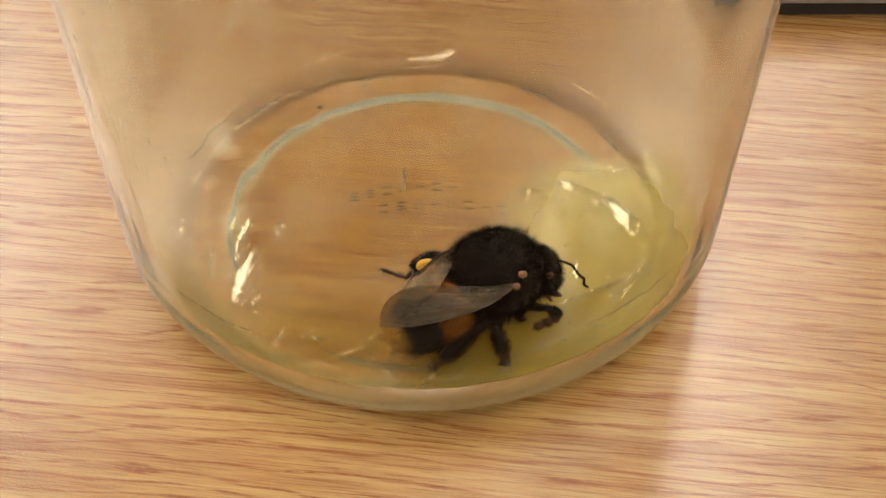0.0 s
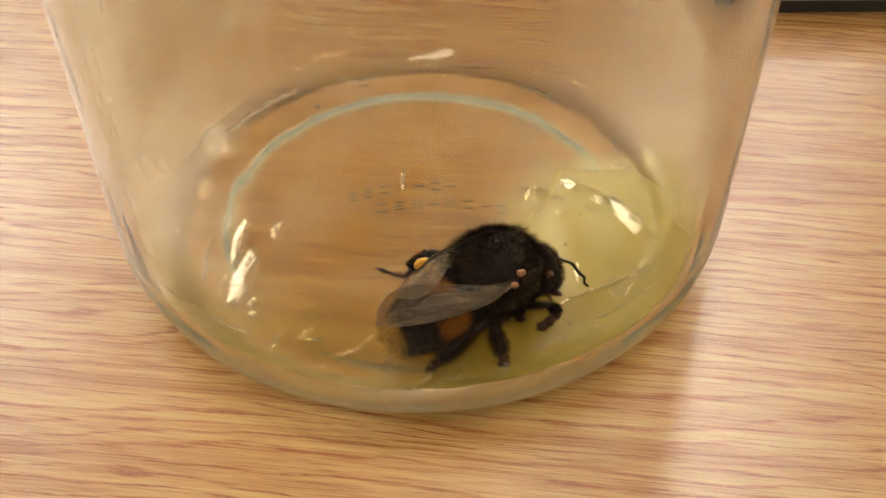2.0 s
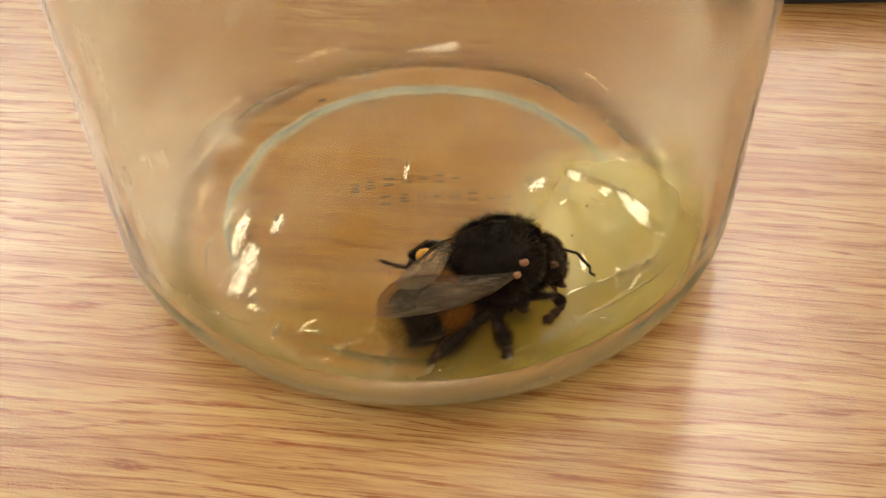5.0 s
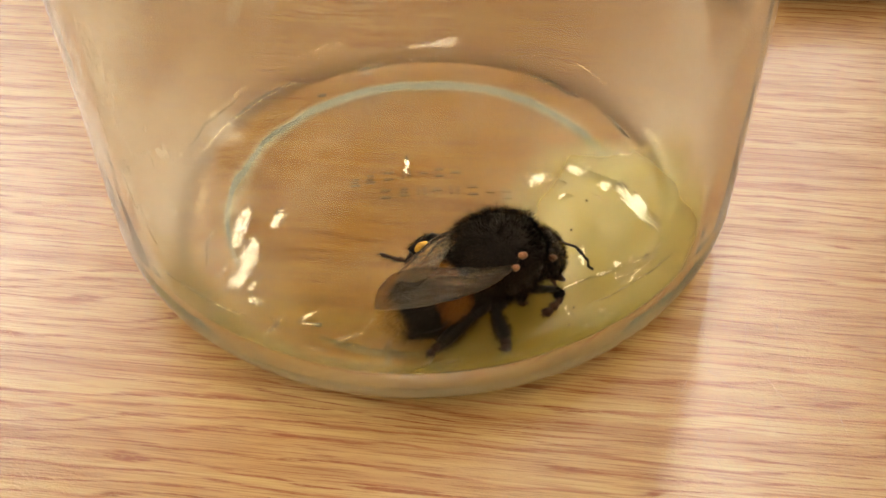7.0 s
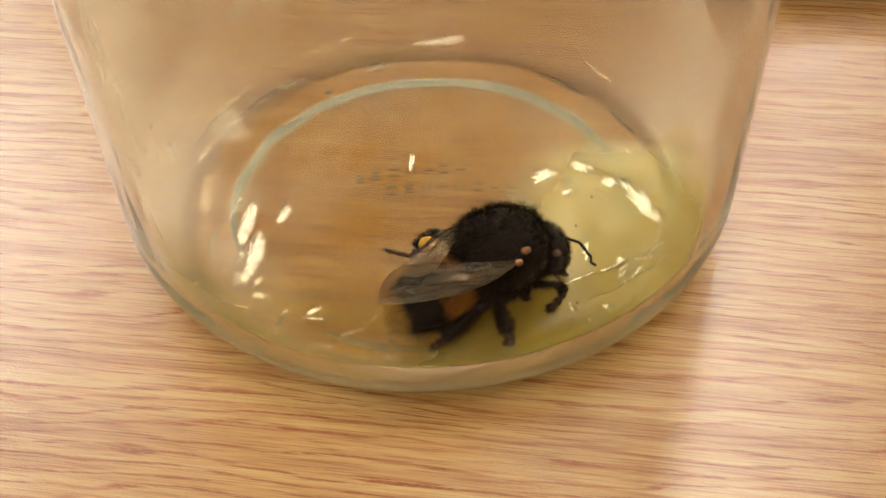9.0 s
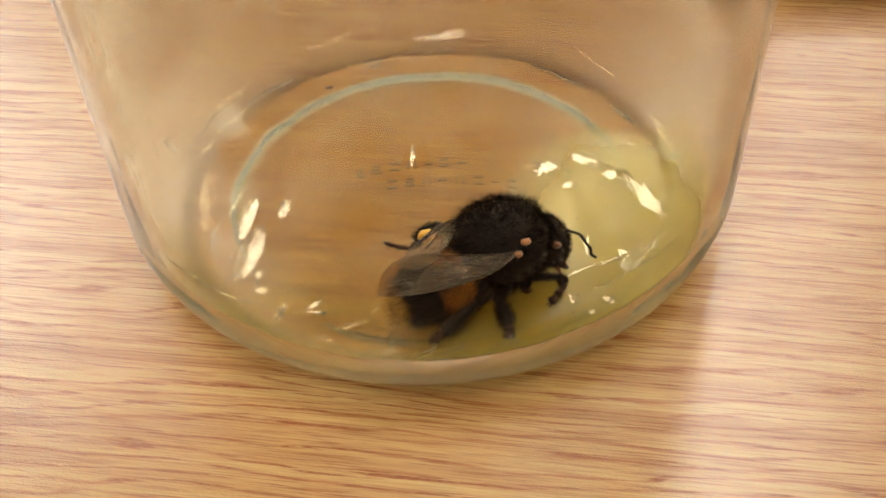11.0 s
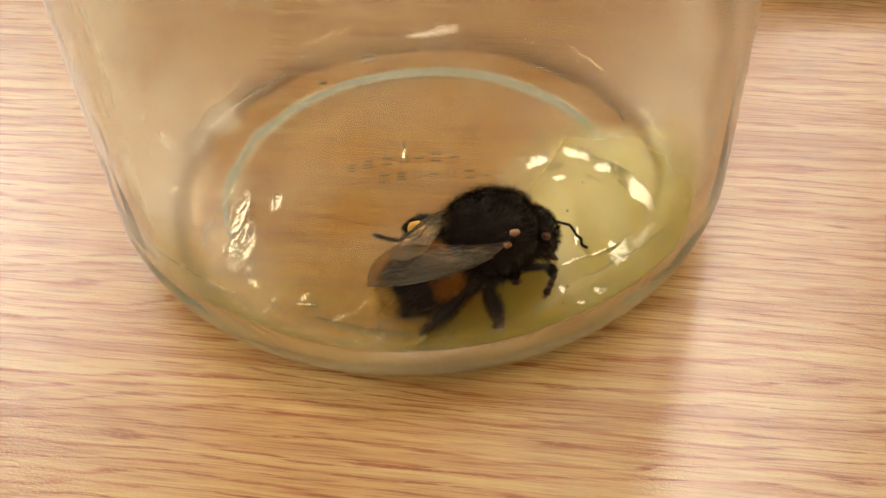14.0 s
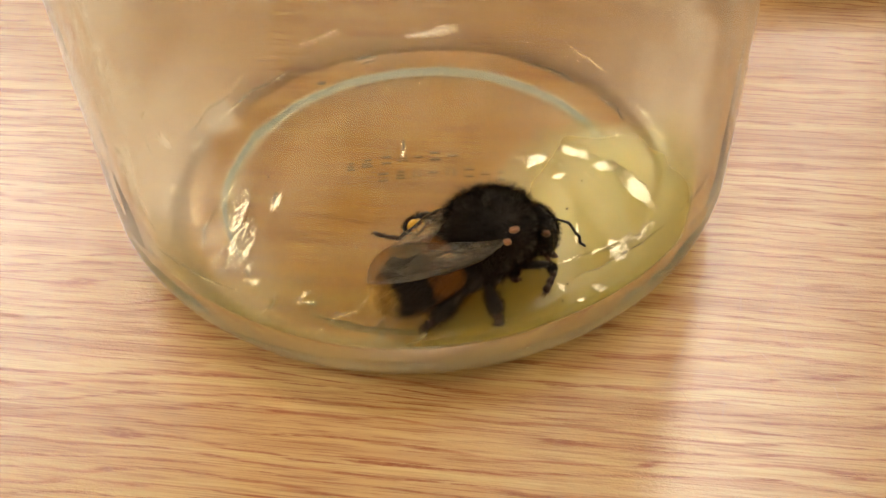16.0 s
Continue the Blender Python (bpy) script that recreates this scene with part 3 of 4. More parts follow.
def syrup():
    steps, rings = 220, 70
    top, verts, faces, depths = {}, [], [], []
    for i in range(rings):
        r = 1.0 + 34.2 * i / (rings - 1)
        for k in range(steps):
            a = 2 * math.pi * k / steps
            x, y = r * math.cos(a), r * math.sin(a)
            d = syrup_depth(x, y)
            film = film_depth(x, y)
            if d > -0.6 or film > 0.01:
                h = syrup_height(x, y)
                top[i, k] = len(verts)
                verts.append((x * MM, y * MM, (bowl(r) + 0.08 + h + 0.02) * MM))
                verts.append((x * MM, y * MM, (bowl(r) + 0.08) * MM))
                depths += [max(film, min(1, max(0, d) / 11.0) * min(1, max(0, (35.4 - r) / (1.2 + 6.0 * min(1, max(0, (y + 16) / 14))))))] * 2
    edges = {}
    for i in range(rings - 1):
        for k in range(steps):
            q = [(i, k), (i + 1, k), (i + 1, (k + 1) % steps), (i, (k + 1) % steps)]
            if all(c in top for c in q):
                t = [top[c] for c in q]
                faces.append(t)
                faces.append([v + 1 for v in reversed(t)])
                for a, b in zip(t, t[1:] + t[:1]):
                    if (b, a) in edges:
                        del edges[b, a]
                    else:
                        edges[a, b] = True
    for a, b in edges:
        faces.append([b, a, a + 1, b + 1])
    me = bpy.data.meshes.new("syrup")
    me.from_pydata(verts, [], faces)
    me.polygons.foreach_set("use_smooth", [True] * len(me.polygons))
    at = me.attributes.new("depth", "FLOAT", "POINT")
    at.data.foreach_set("value", depths)
    me.materials.append(SYRUP)
    ob = new("syrup", me)
    ob.visible_shadow = False
    return tagged(ob, "cloudy yellow sugar syrup set in the bottom of the jar", "syrup")


syrup()


def blob_bm(places, seed, height):
    """Flat irregular drops lying on the jar's inside. places: x, y, half length, half width (mm), turn (degrees)."""
    bm = bmesh.new()
    for x, y, a, b, turn in places:
        rings = []
        n = 22
        for k in range(6):
            f = k / 5
            ring = []
            for i in range(n):
                t = 2 * math.pi * i / n
                w = 1 + 0.35 * noise.noise(Vector((math.cos(t) * 1.3 + x, math.sin(t) * 1.3 + y, seed)))
                px, py = a * f * w * math.cos(t), b * f * w * math.sin(t)
                c, s = math.cos(radians(turn)), math.sin(radians(turn))
                qx, qy = x + px * c - py * s, y + px * s + py * c
                h = height * math.sqrt(max(0, 1 - f * f)) * (1 + 0.5 * noise.noise(Vector((qx * 1.6, qy * 1.6, seed + 2))))
                ring.append(bm.verts.new((qx * MM, qy * MM, (bowl(math.hypot(qx, qy)) + syrup_height(qx, qy) + 0.12 + max(0, h)) * MM)))
            rings.append(ring)
        for u, v in zip(rings[1:], rings[2:]):
            for i in range(n):
                bm.faces.new((u[i], u[(i + 1) % n], v[(i + 1) % n], v[i]))
        bm.faces.new(rings[1])
        for i in range(n):
            bm.verts.remove(rings[0][i])
    return bm


def smears():
    """Sticky clear streaks where syrup dried on the floor of the jar."""
    spots = ((-17.0, -23.0, 1.4, 0.5, 60), (-24.5, -4.0, 2.6, 0.4, 75), (24.0, -4.0, 1.6, 0.6, -20), (21.0, -6.0, 1.0, 0.4, -40), (12.6, -2.6, 0.8, 0.5, 0), (25.6, 2.6, 1.4, 0.5, -30),
             (-9.0, -25.6, 1.6, 0.35, 10), (-12.0, -27.0, 1.2, 0.3, -20), (-6.6, -24.0, 0.9, 0.3, 50), (-24.0, -14.0, 1.8, 0.3, 80), (9.0, -28.4, 0.9, 0.3, 30), (1.0, -30.6, 1.0, 0.35, 15), (-8.0, -29.8, 1.2, 0.3, -8))
    ob = part("smears", face_up(blob_bm(spots, 4, 0.16)), CLEAR, None, turned=False)
    ob.visible_shadow = False
    return tagged(ob, "clear sticky smears dried on the jar floor", "syrup", kind="stuff")


smears()


def lamp_glints():
    """Flat wet patches of clear syrup, each tilted and outlined to give a lamp glint. x, y, half length, half width
    (mm), turn, slope along x and y.
    """
    spots = ((-22.6, -7.6, 4.0, 1.1, 84, 0.175, 0.075), (-21.6, -13.6, 4.8, 1.6, 82, 0.172, 0.045), (-18.0, -6.6, 1.6, 0.8, 80, 0.205, 0.085), (-2.3, 1.6, 2.2, 0.32, 88, 0.05, -0.13),
             (14.2, -3.6, 1.5, 1.0, 40, -0.10, 0.15), (19.6, -1.8, 2.0, 0.8, -18, -0.07, 0.14), (22.8, -4.2, 1.8, 0.9, -12, -0.05, 0.13), (16.8, -6.9, 1.0, 0.45, 20, -0.09, 0.135),
             (26.0, -8.6, 4.4, 1.2, -62, -0.005, 0.095), (22.6, -18.5, 4.2, 1.8, 18, -0.04, 0.085), (26.4, -16.0, 2.2, 0.7, 40, -0.015, 0.09), (17.6, -16.4, 1.6, 0.3, 84, -0.055, 0.085),
             (16.4, -20.5, 2.0, 0.15, 27, -0.069, 0.083), (19.6, -18.9, 2.2, 0.2, 25, -0.05, 0.087), (25.6, -16.0, 2.4, 0.16, 30, -0.02, 0.091), (25.0, -17.8, 1.6, 0.16, 84, -0.023, 0.088), (-13.6, -23.4, 1.6, 0.16, -14, 0.21, 0.023), (-20.2, -17.4, 1.0, 0.4, 60, 0.18, 0.042), (15.2, -24.6, 0.8, 0.35, -60, -0.08, 0.08), (19.2, -25.6, 1.1, 0.55, -35, -0.045, 0.06), (16.9, -27.0, 0.8, 0.3, 5, -0.07, 0.065), (-4.8, -28.4, 1.2, 0.4, 70, -0.19, 0.06), (-13.4, -22.4, 1.0, 0.35, 30, 0.21, 0.03), (-19.6, -19.6, 1.2, 0.5, -30, 0.165, 0.04))
    made = []
    for x, y, a, b, turn, gx, gy in spots:
        bm = bmesh.new()
        rings, n = [], 72
        c, s = math.cos(radians(turn)), math.sin(radians(turn))
        z0 = bowl(math.hypot(x, y)) + syrup_height(x, y) + 0.22
        for k in range(1, 9):
            f = k / 7
            ring = []
            for i in range(n):
                t = 2 * math.pi * i / n
                ragged = Vector((math.cos(t), math.sin(t), 0))
                rag = 0.45 if x < -20 else 1.0
                w = 1 + 0.5 * rag * noise.noise(ragged * 1.6 + Vector((x, y, 4))) + 0.55 * rag * noise.noise(ragged * 5 + Vector((x, y, 8))) + 0.4 * rag * noise.noise(ragged * 13 + Vector((x, y, 1)))
                w = max(0.25, w)
                px, py = a * min(f, 1) * w * math.cos(t), b * min(f, 1) * w * math.sin(t)
                qx, qy = x + px * c - py * s, y + px * s + py * c
                floor_z = bowl(math.hypot(qx, qy)) + syrup_height(qx, qy)
                z = z0 + gx * (qx - x) + gy * (qy - y) - 0.007 * (px * px / a + py * py / b) + 0.007 * noise.noise(Vector((qx * 2.2, qy * 2.2, 6.0)))
                z = floor_z + 0.02 if f > 1 else max(z, floor_z + 0.05)
                ring.append(bm.verts.new((qx * MM, qy * MM, z * MM)))
            rings.append(ring)
        bm.faces.new(rings[0])
        for u, v in zip(rings, rings[1:]):
            for i in range(n):
                bm.faces.new((u[i], v[i], v[(i + 1) % n], u[(i + 1) % n]))
        ob = part("glint_patch", face_up(bm), CLEAR, turned=False)
        ob.visible_shadow = False
        made.append(tagged(ob, "flat patch of clear syrup on the jar floor, tilted for a lamp glint", "syrup", "wet drops in the jar"))
    return made


lamp_glints()


def crust():
    """Thin translucent wedges of dried syrup that stand up from the bowl by the bee's feet."""
    rnd = random.Random(9)
    made = []
    for x0, y0, x1, y1, ax, ay, lift in ((6.0, -31.4, 9.0, -30.4, 8.1, -29.6, 0.9), (0.5, -32.0, 3.4, -31.4, 3.2, -30.0, 0.7), (-1.6, -31.8, 0.4, -31.6, 0.3, -30.0, 0.6), (-5.6, -31.0, -3.6, -31.4, -4.6, -28.8, 0.7), (10.6, -30.0, 12.2, -29.2, 12.0, -28.4, 0.4)):
        bm = bmesh.new()
        rows = []
        n = 9
        for i in range(n):
            f = i / (n - 1)
            bx, by = x0 + (x1 - x0) * f, y0 + (y1 - y0) * f
            k = max(0.04, 1 - abs(f - 0.72) / (0.72 if f < 0.72 else 0.28)) ** 0.8 * rnd.uniform(0.85, 1.1)
            row = []
            for s in (0.0, 0.5, 1.0):
                px, py = bx + (ax - bx) * s * k, by + (ay - by) * s * k
                z = bowl(math.hypot(px, py)) + syrup_height(px, py) + 0.1 + lift * s * k + rnd.uniform(-.05, .05)
                row.append(bm.verts.new((px * MM, py * MM, z * MM)))
            rows.append(row)
        for u, v in zip(rows, rows[1:]):
            for k in range(2):
                bm.faces.new((u[k], v[k], v[k + 1], u[k + 1]))
        bmesh.ops.solidify(bm, geom=bm.faces[:], thickness=0.12 * MM)
        made.append(tagged(part("syrup_crust", bm, FLAKE), "thin translucent wedge of dried syrup in the jar", "syrup", "dried syrup wedges"))
        made[-1].visible_shadow = False
    return made


crust()


def ridges():
    """Thin wet ridges in the smeared syrup and on the bare floor; those at the back are added for glints of the glass.
    """
    rnd = random.Random(12)
    runs = (((14.0, -23.2), (15.2, -24.0), (15.5, -25.2), (14.6, -26.0), 0.12), ((18.0, -25.4), (18.8, -24.6), (19.8, -25.8), 0.14), ((18.8, -24.6), (18.5, -26.6), 0.10),
            ((14.6, -21.6), (18.0, -19.7), (22.0, -17.9), (26.4, -15.8), 0.13), ((17.0, -27.2), (17.5, -27.9), 0.14), ((-5.2, -27.8), (-4.8, -28.6), (-4.5, -29.6), 0.16),
            ((-17.6, -22.2), (-16.8, -23.0), (-17.4, -24.0), 0.16), ((-20.6, -17.4), (-20.1, -18.6), 0.18),
            ((-18.3, -4.6), (-18.2, -6.4), 0.28), ((13.0, -1.5), (14.0, -2.4), (13.4, -3.6), 0.18), ((15.6, -3.0), (17.5, -4.2), (16.3, -4.9), 0.35), ((18.5, 0.6), (20.5, -0.2), (21.6, -1.4), 0.2),
            ((22.6, -2.2), (24.6, -3.2), (25.4, -4.8), 0.3), ((-26.0, -6.0), (-26.6, -10.0), (-26.2, -13.0), 0.16), ((-14.6, -24.6), (-9.0, -26.4), (-6.0, -26.9), 0.06), ((21.2, -19.6), (22.8, -18.9), (24.2, -18.6), 0.42), ((-3.0, -32.6), (1.0, -32.6), (5.3, -32.1), (9.4, -31.3), (13.1, -30.4), 0.10), ((-2.3, 4.0), (-2.2, 1.4), 0.12), ((15.5, 24.8), (19.2, 22.1), (22.4, 18.8), 0.42), ((25.4, 14.6), (27.0, 11.8), (28.0, 8.8), 0.34), ((-9.4, 27.6), (-6.2, 28.3), 0.34), ((-8.6, 25.8), (-6.6, 26.2), 0.22),
            ((-19.4, 24.8), (-24.1, 20.2), (-27.3, 15.7), 0.20), ((-25.6, 21.0), (-30.0, 13.8), (-31.8, 8.5), 0.16), ((4.4, -28.6), (3.6, -29.4), (3.2, -30.2), 0.08), ((-9.0, -29.6), (-6.4, -30.2), 0.08))
    bm = bmesh.new()
    for *knots, width in runs:
        pts, rad = [], []
        n = 8 * (len(knots) - 1)
        for i in range(n + 1):
            f = i / 8
            k = min(int(f), len(knots) - 2)
            x = knots[k][0] + (knots[k + 1][0] - knots[k][0]) * (f - k) + rnd.uniform(-.07, .07)
            y = knots[k][1] + (knots[k + 1][1] - knots[k][1]) * (f - k) + rnd.uniform(-.07, .07)
            pts.append((x, y, bowl(math.hypot(x, y)) + syrup_height(x, y) + 0.1 - 0.4 * width))
            rad.append(width * (0.25 + 0.75 * math.sin(math.pi * (i + 0.3) / (n + 0.6))) * rnd.uniform(0.75, 1.2))
        tube_bm(pts, rad, 10, bm)
    ob = part("syrup_glint_ridges", bm, CLEAR, None)
    ob.visible_shadow = False
    return tagged(ob, "thin wet ridges of clear syrup inside the jar, some added as glints of the glass", "syrup", kind="stuff")


ridges()


def tide_line():
    """The edge of the dried film on the jar's inner wall: a thin uneven wet bead."""
    rnd = random.Random(17)
    bm = bmesh.new()
    for a0, a1, z0, z1, width in ((-172, -146, 12.2, 12.6, 0.10), (-147, -116, 12.6, 12.4, 0.07), (-66, -47, 13.2, 14.4, 0.06), (-44, -24, 14.5, 15.6, 0.05)):
        pts, rad = [], []
        n = 26
        for i in range(n + 1):
            f = i / n
            a, z = radians(a0 + (a1 - a0) * f), z0 + (z1 - z0) * f + 0.5 * noise.noise(Vector((a0 + f * 5, 3, 1)))
            r = BOWL_R + 0.0126 * (z - 9.4) + 0.05
            pts.append((r * math.cos(a), r * math.sin(a), z))
            rad.append(width * (0.2 + 0.8 * math.sin(math.pi * (i + 0.3) / (n + 0.6))) * rnd.uniform(0.5, 1.3))
        tube_bm(pts, rad, 8, bm)
    ob = part("tide_line", bm, CLEAR, None)
    ob.visible_shadow = False
    return tagged(ob, "thin bead of dried syrup along the inner wall of the jar", "syrup", kind="stuff")


tide_line()


def crumb(x, y, a, b, turn, seed):
    """A dark crumb stuck in the syrup."""
    bm = bmesh.new()
    bmesh.ops.create_icosphere(bm, subdivisions=3, radius=1)
    for v in bm.verts:
        v.co *= 1 + 0.45 * noise.noise(v.co * 1.7 + Vector((seed, 0, 0)))
        v.co = Vector((v.co.x * a, v.co.y * b, v.co.z * 0.22)) * MM
    ob = part("crumb", bm, SPECK, None)
    ob.matrix_basis = pose(x * MM, y * MM, (bowl(math.hypot(x, y)) + syrup_height(x, y) + 0.15) * MM, 0, 0, turn)
    ob.visible_shadow = False
    return tagged(ob, "small dark crumb stuck in the syrup of the jar", "crumb", "dark crumbs in the syrup")


for k, (x, y, a, b, turn) in enumerate(((17.0, -12.4, 0.11, 0.07, 20), (24.2, -3.6, 0.16, 0.10, 40), (15.8, -24.0, 0.12, 0.08, 70), (14.9, -26.4, 0.09, 0.07, 0), (19.6, -7.2, 0.09, 0.07, 0), (-14.2, 20.5, 0.5, 0.3, 10))):
    crumb(x, y, a, b, turn, k)


def desk_scratches():
    """Hair-fine scratches in the lacquer."""
    rnd = random.Random(8)
    bm = bmesh.new()
    for k in range(18):
        x, y = rnd.gauss(31, 6), rnd.gauss(-36, 7)
        if math.hypot(x, y) < 40:
            continue
        a, ln, bend = rnd.uniform(0.9, 2.4), rnd.uniform(2.0, 9.0), rnd.uniform(-0.05, 0.05)
        pts = []
        for i in range(7):
            pts.append((x, y, 0.004))
            x, y, a = x + ln / 6 * math.cos(a), y + ln / 6 * math.sin(a), a + bend
        tube_bm(pts, [0.004] + [0.010] * 5 + [0.003], 5, bm)
    return tagged(part("desk_scratches", bm, SCRATCH, None), "hair-fine dark scratches in the desk lacquer", "scratches", kind="stuff")


desk_scratches()


# ---- the bumblebee ----
BEE_POSE = pose(0.0075, -0.0213, 0.0039, 0, 0, 26)


def ellipsoid_bm(centre, radii, turn=(0, 0, 0), rough=0.0, taper=None, u=40, v=24, seed=0):
    bm = bmesh.new()
    bmesh.ops.create_uvsphere(bm, u_segments=u, v_segments=v, radius=1)
    m = Matrix.Translation(Vector(centre) * MM) @ Euler([radians(a) for a in turn]).to_matrix().to_4x4()
    for w in bm.verts:
        c = w.co.copy()
        c *= 1 + rough * noise.noise(c * 3.1 + Vector((seed, 0, 0)))
        if taper:
            c = taper(c)
        w.co = m @ Vector((c.x * radii[0] * MM, c.y * radii[1] * MM, c.z * radii[2] * MM))
    return bm


def fur_bm(bm_body, count, length, seed, lean=(-0.55, 0, -0.1), width=0.05, keep=None, clumps=0.35):
    """Hairs on a body: thin blades that follow the surface and lean back."""
    rnd = random.Random(seed)
    bm_body.faces.ensure_lookup_table()
    faces = bm_body.faces[:]
    total, cum = 0.0, []
    for f in faces:
        total += f.calc_area()
        cum.append(total)
    verts, polys = [], []
    for k in range(count):
        pick = rnd.random() * total
        lo, hi = 0, len(cum) - 1
        while lo < hi:
            mid = (lo + hi) // 2
            if cum[mid] < pick:
                lo = mid + 1
            else:
                hi = mid
        f = faces[lo]
        c = [v.co for v in f.verts]
        u, w = rnd.random(), rnd.random()
        if len(c) == 3:
            u, w = (u, w) if u + w < 1 else (1 - u, 1 - w)
            p = c[0] + (c[1] - c[0]) * u + (c[2] - c[0]) * w
        else:
            p = c[0].lerp(c[1], u).lerp(c[3].lerp(c[2], u), w)
        if keep and not keep(p / MM):
            continue
        n = f.normal
        clump = noise.noise_vector(p * 900) * clumps
        d = (n + Vector(lean) + clump + Vector((rnd.gauss(0, .33), rnd.gauss(0, .33), rnd.gauss(0, .33)))).normalized()
        ln = length * rnd.uniform(0.55, 1.25) * MM
        side = d.cross(Vector((rnd.gauss(0, 1), rnd.gauss(0, 1), rnd.gauss(0, 1)))).normalized() * width * MM * 0.5
        mid = p + d * ln * 0.55
        tip = p + d * ln * 0.95 + Vector((-0.18, 0, -0.10)) * ln
        b = len(verts)
        verts += [p - side - n * 0.05 * MM, p + side - n * 0.05 * MM, mid + side * 0.7, mid - side * 0.7, tip]
        polys += [(b, b + 1, b + 2, b + 3), (b + 3, b + 2, b + 4)]
    bm = bmesh.new()
    me = bpy.data.meshes.new("tmp")
    me.from_pydata(verts, [], polys)
    bm.from_mesh(me)
    bpy.data.meshes.remove(me)
    return bm


def abdomen_taper(c):
    t = (c.x + 1) / 2                      # 0 at the tail
    k = 0.72 + 0.42 * t - 0.16 * t * t
    return Vector((c.x, c.y * k, c.z * k - 0.28 * (1 - t) ** 2))


def wing_outline(length, width, skew):
    """A wing lying in x-y: root at 0, tip at -length; rounded, with a straighter leading edge."""
    pts = []
    n = 26
    for i in range(n + 1):
        t = i / n
        pts.append((-length * t, width * 0.30 * math.sin(math.pi * min(1, t * 1.02)) ** 0.6 + skew * t))
    for i in range(n - 1, 0, -1):
        t = i / n
        pts.append((-length * t, -width * 0.72 * math.sin(math.pi * t ** 1.9) ** 0.62 * (0.35 + 0.65 * t) + skew * t))
    return pts


def wing_pose(root, tip, up):
    """A wing's pose on the bee from its root and tip (mm) and the way its upper face looks."""
    x = (Vector(root) - Vector(tip)).normalized()
    y = Vector(up).cross(x).normalized()
    m = Matrix((x, y, x.cross(y))).transposed().to_4x4()
    m.translation = Vector(root) * MM
    return m


def wing(name, length, width, skew, m, parent, seed):
    """A membrane with crumples and raised veins. m: its pose on the bee."""
    pts = wing_outline(length, width, skew)
    lift = lambda x, y: 0.30 * math.sin(-x / length * 3.0) + 0.30 * noise.noise(Vector((x * 0.6, y * 1.2, seed))) + 0.09 * noise.noise(Vector((x * 1.7, y * 2.4, seed + 3)))
    bm = bmesh.new()
    n = 26
    upper, lower = pts[:n + 1], [pts[0]] + pts[:n:-1] + [pts[n]]
    grid = []
    for (ax, ay), (bx, by) in zip(upper, lower):
        row = []
        for k in range(13):
            x, y = ax + (bx - ax) * k / 12, ay + (by - ay) * k / 12
            row.append(bm.verts.new((x * MM, y * MM, lift(x, y) * MM)))
        grid.append(row)
    for a, b in zip(grid, grid[1:]):
        for k in range(12):
            try:
                bm.faces.new((a[k], a[k + 1], b[k + 1], b[k]))
            except ValueError:
                pass
    bmesh.ops.remove_doubles(bm, verts=bm.verts, dist=1e-7)
    bmesh.ops.solidify(bm, geom=bm.faces[:], thickness=0.03 * MM)
    ob = part(name, bm, WING, parent, "smoky translucent brown wing")
    ob.matrix_basis = m

    def on(t, k):
        f = t * n
        i = min(int(f), n - 1)
        a = Vector(upper[i]).lerp(Vector(upper[i + 1]), f - i)
        b = Vector(lower[i]).lerp(Vector(lower[i + 1]), f - i)
        return tuple(a.lerp(b, k))

    run = lambda t0, k0, t1, k1, m=8: [on(t0 + (t1 - t0) * i / m, k0 + (k1 - k0) * (i / m) ** 0.8) for i in range(m + 1)]
    # leading edge, the long veins behind it, the cross veins that close the cells, the hind edge
    lines = [(run(0.02, 0.0, 0.80, 0.0, 14), 0.15), (run(0.02, 0.03, 0.72, 0.13), 0.11), (run(0.03, 0.1, 0.62, 0.42), 0.10), (run(0.06, 0.3, 0.66, 0.86), 0.06),
             (run(0.56, 0.10, 0.64, 0.42, 4), 0.05), (run(0.42, 0.30, 0.47, 0.62, 4), 0.05), (run(0.62, 0.42, 0.90, 0.46), 0.045), (run(0.72, 0.13, 0.90, 0.12), 0.05),
             (run(0.74, 0.14, 0.80, 0.44, 4), 0.045), (run(0.58, 0.62, 0.70, 0.45, 4), 0.04), (run(0.60, 0.66, 0.82, 0.78, 5), 0.035), (run(0.04, 1.0, 0.98, 1.0, 14), 0.03)]
    for line, r in lines:
        part("vein", tube_bm([(x, y, lift(x, y) + 0.03) for x, y in line], [r * (1 - 0.45 * i / len(line)) for i in range(len(line))], 6), VEIN, ob)
    return ob


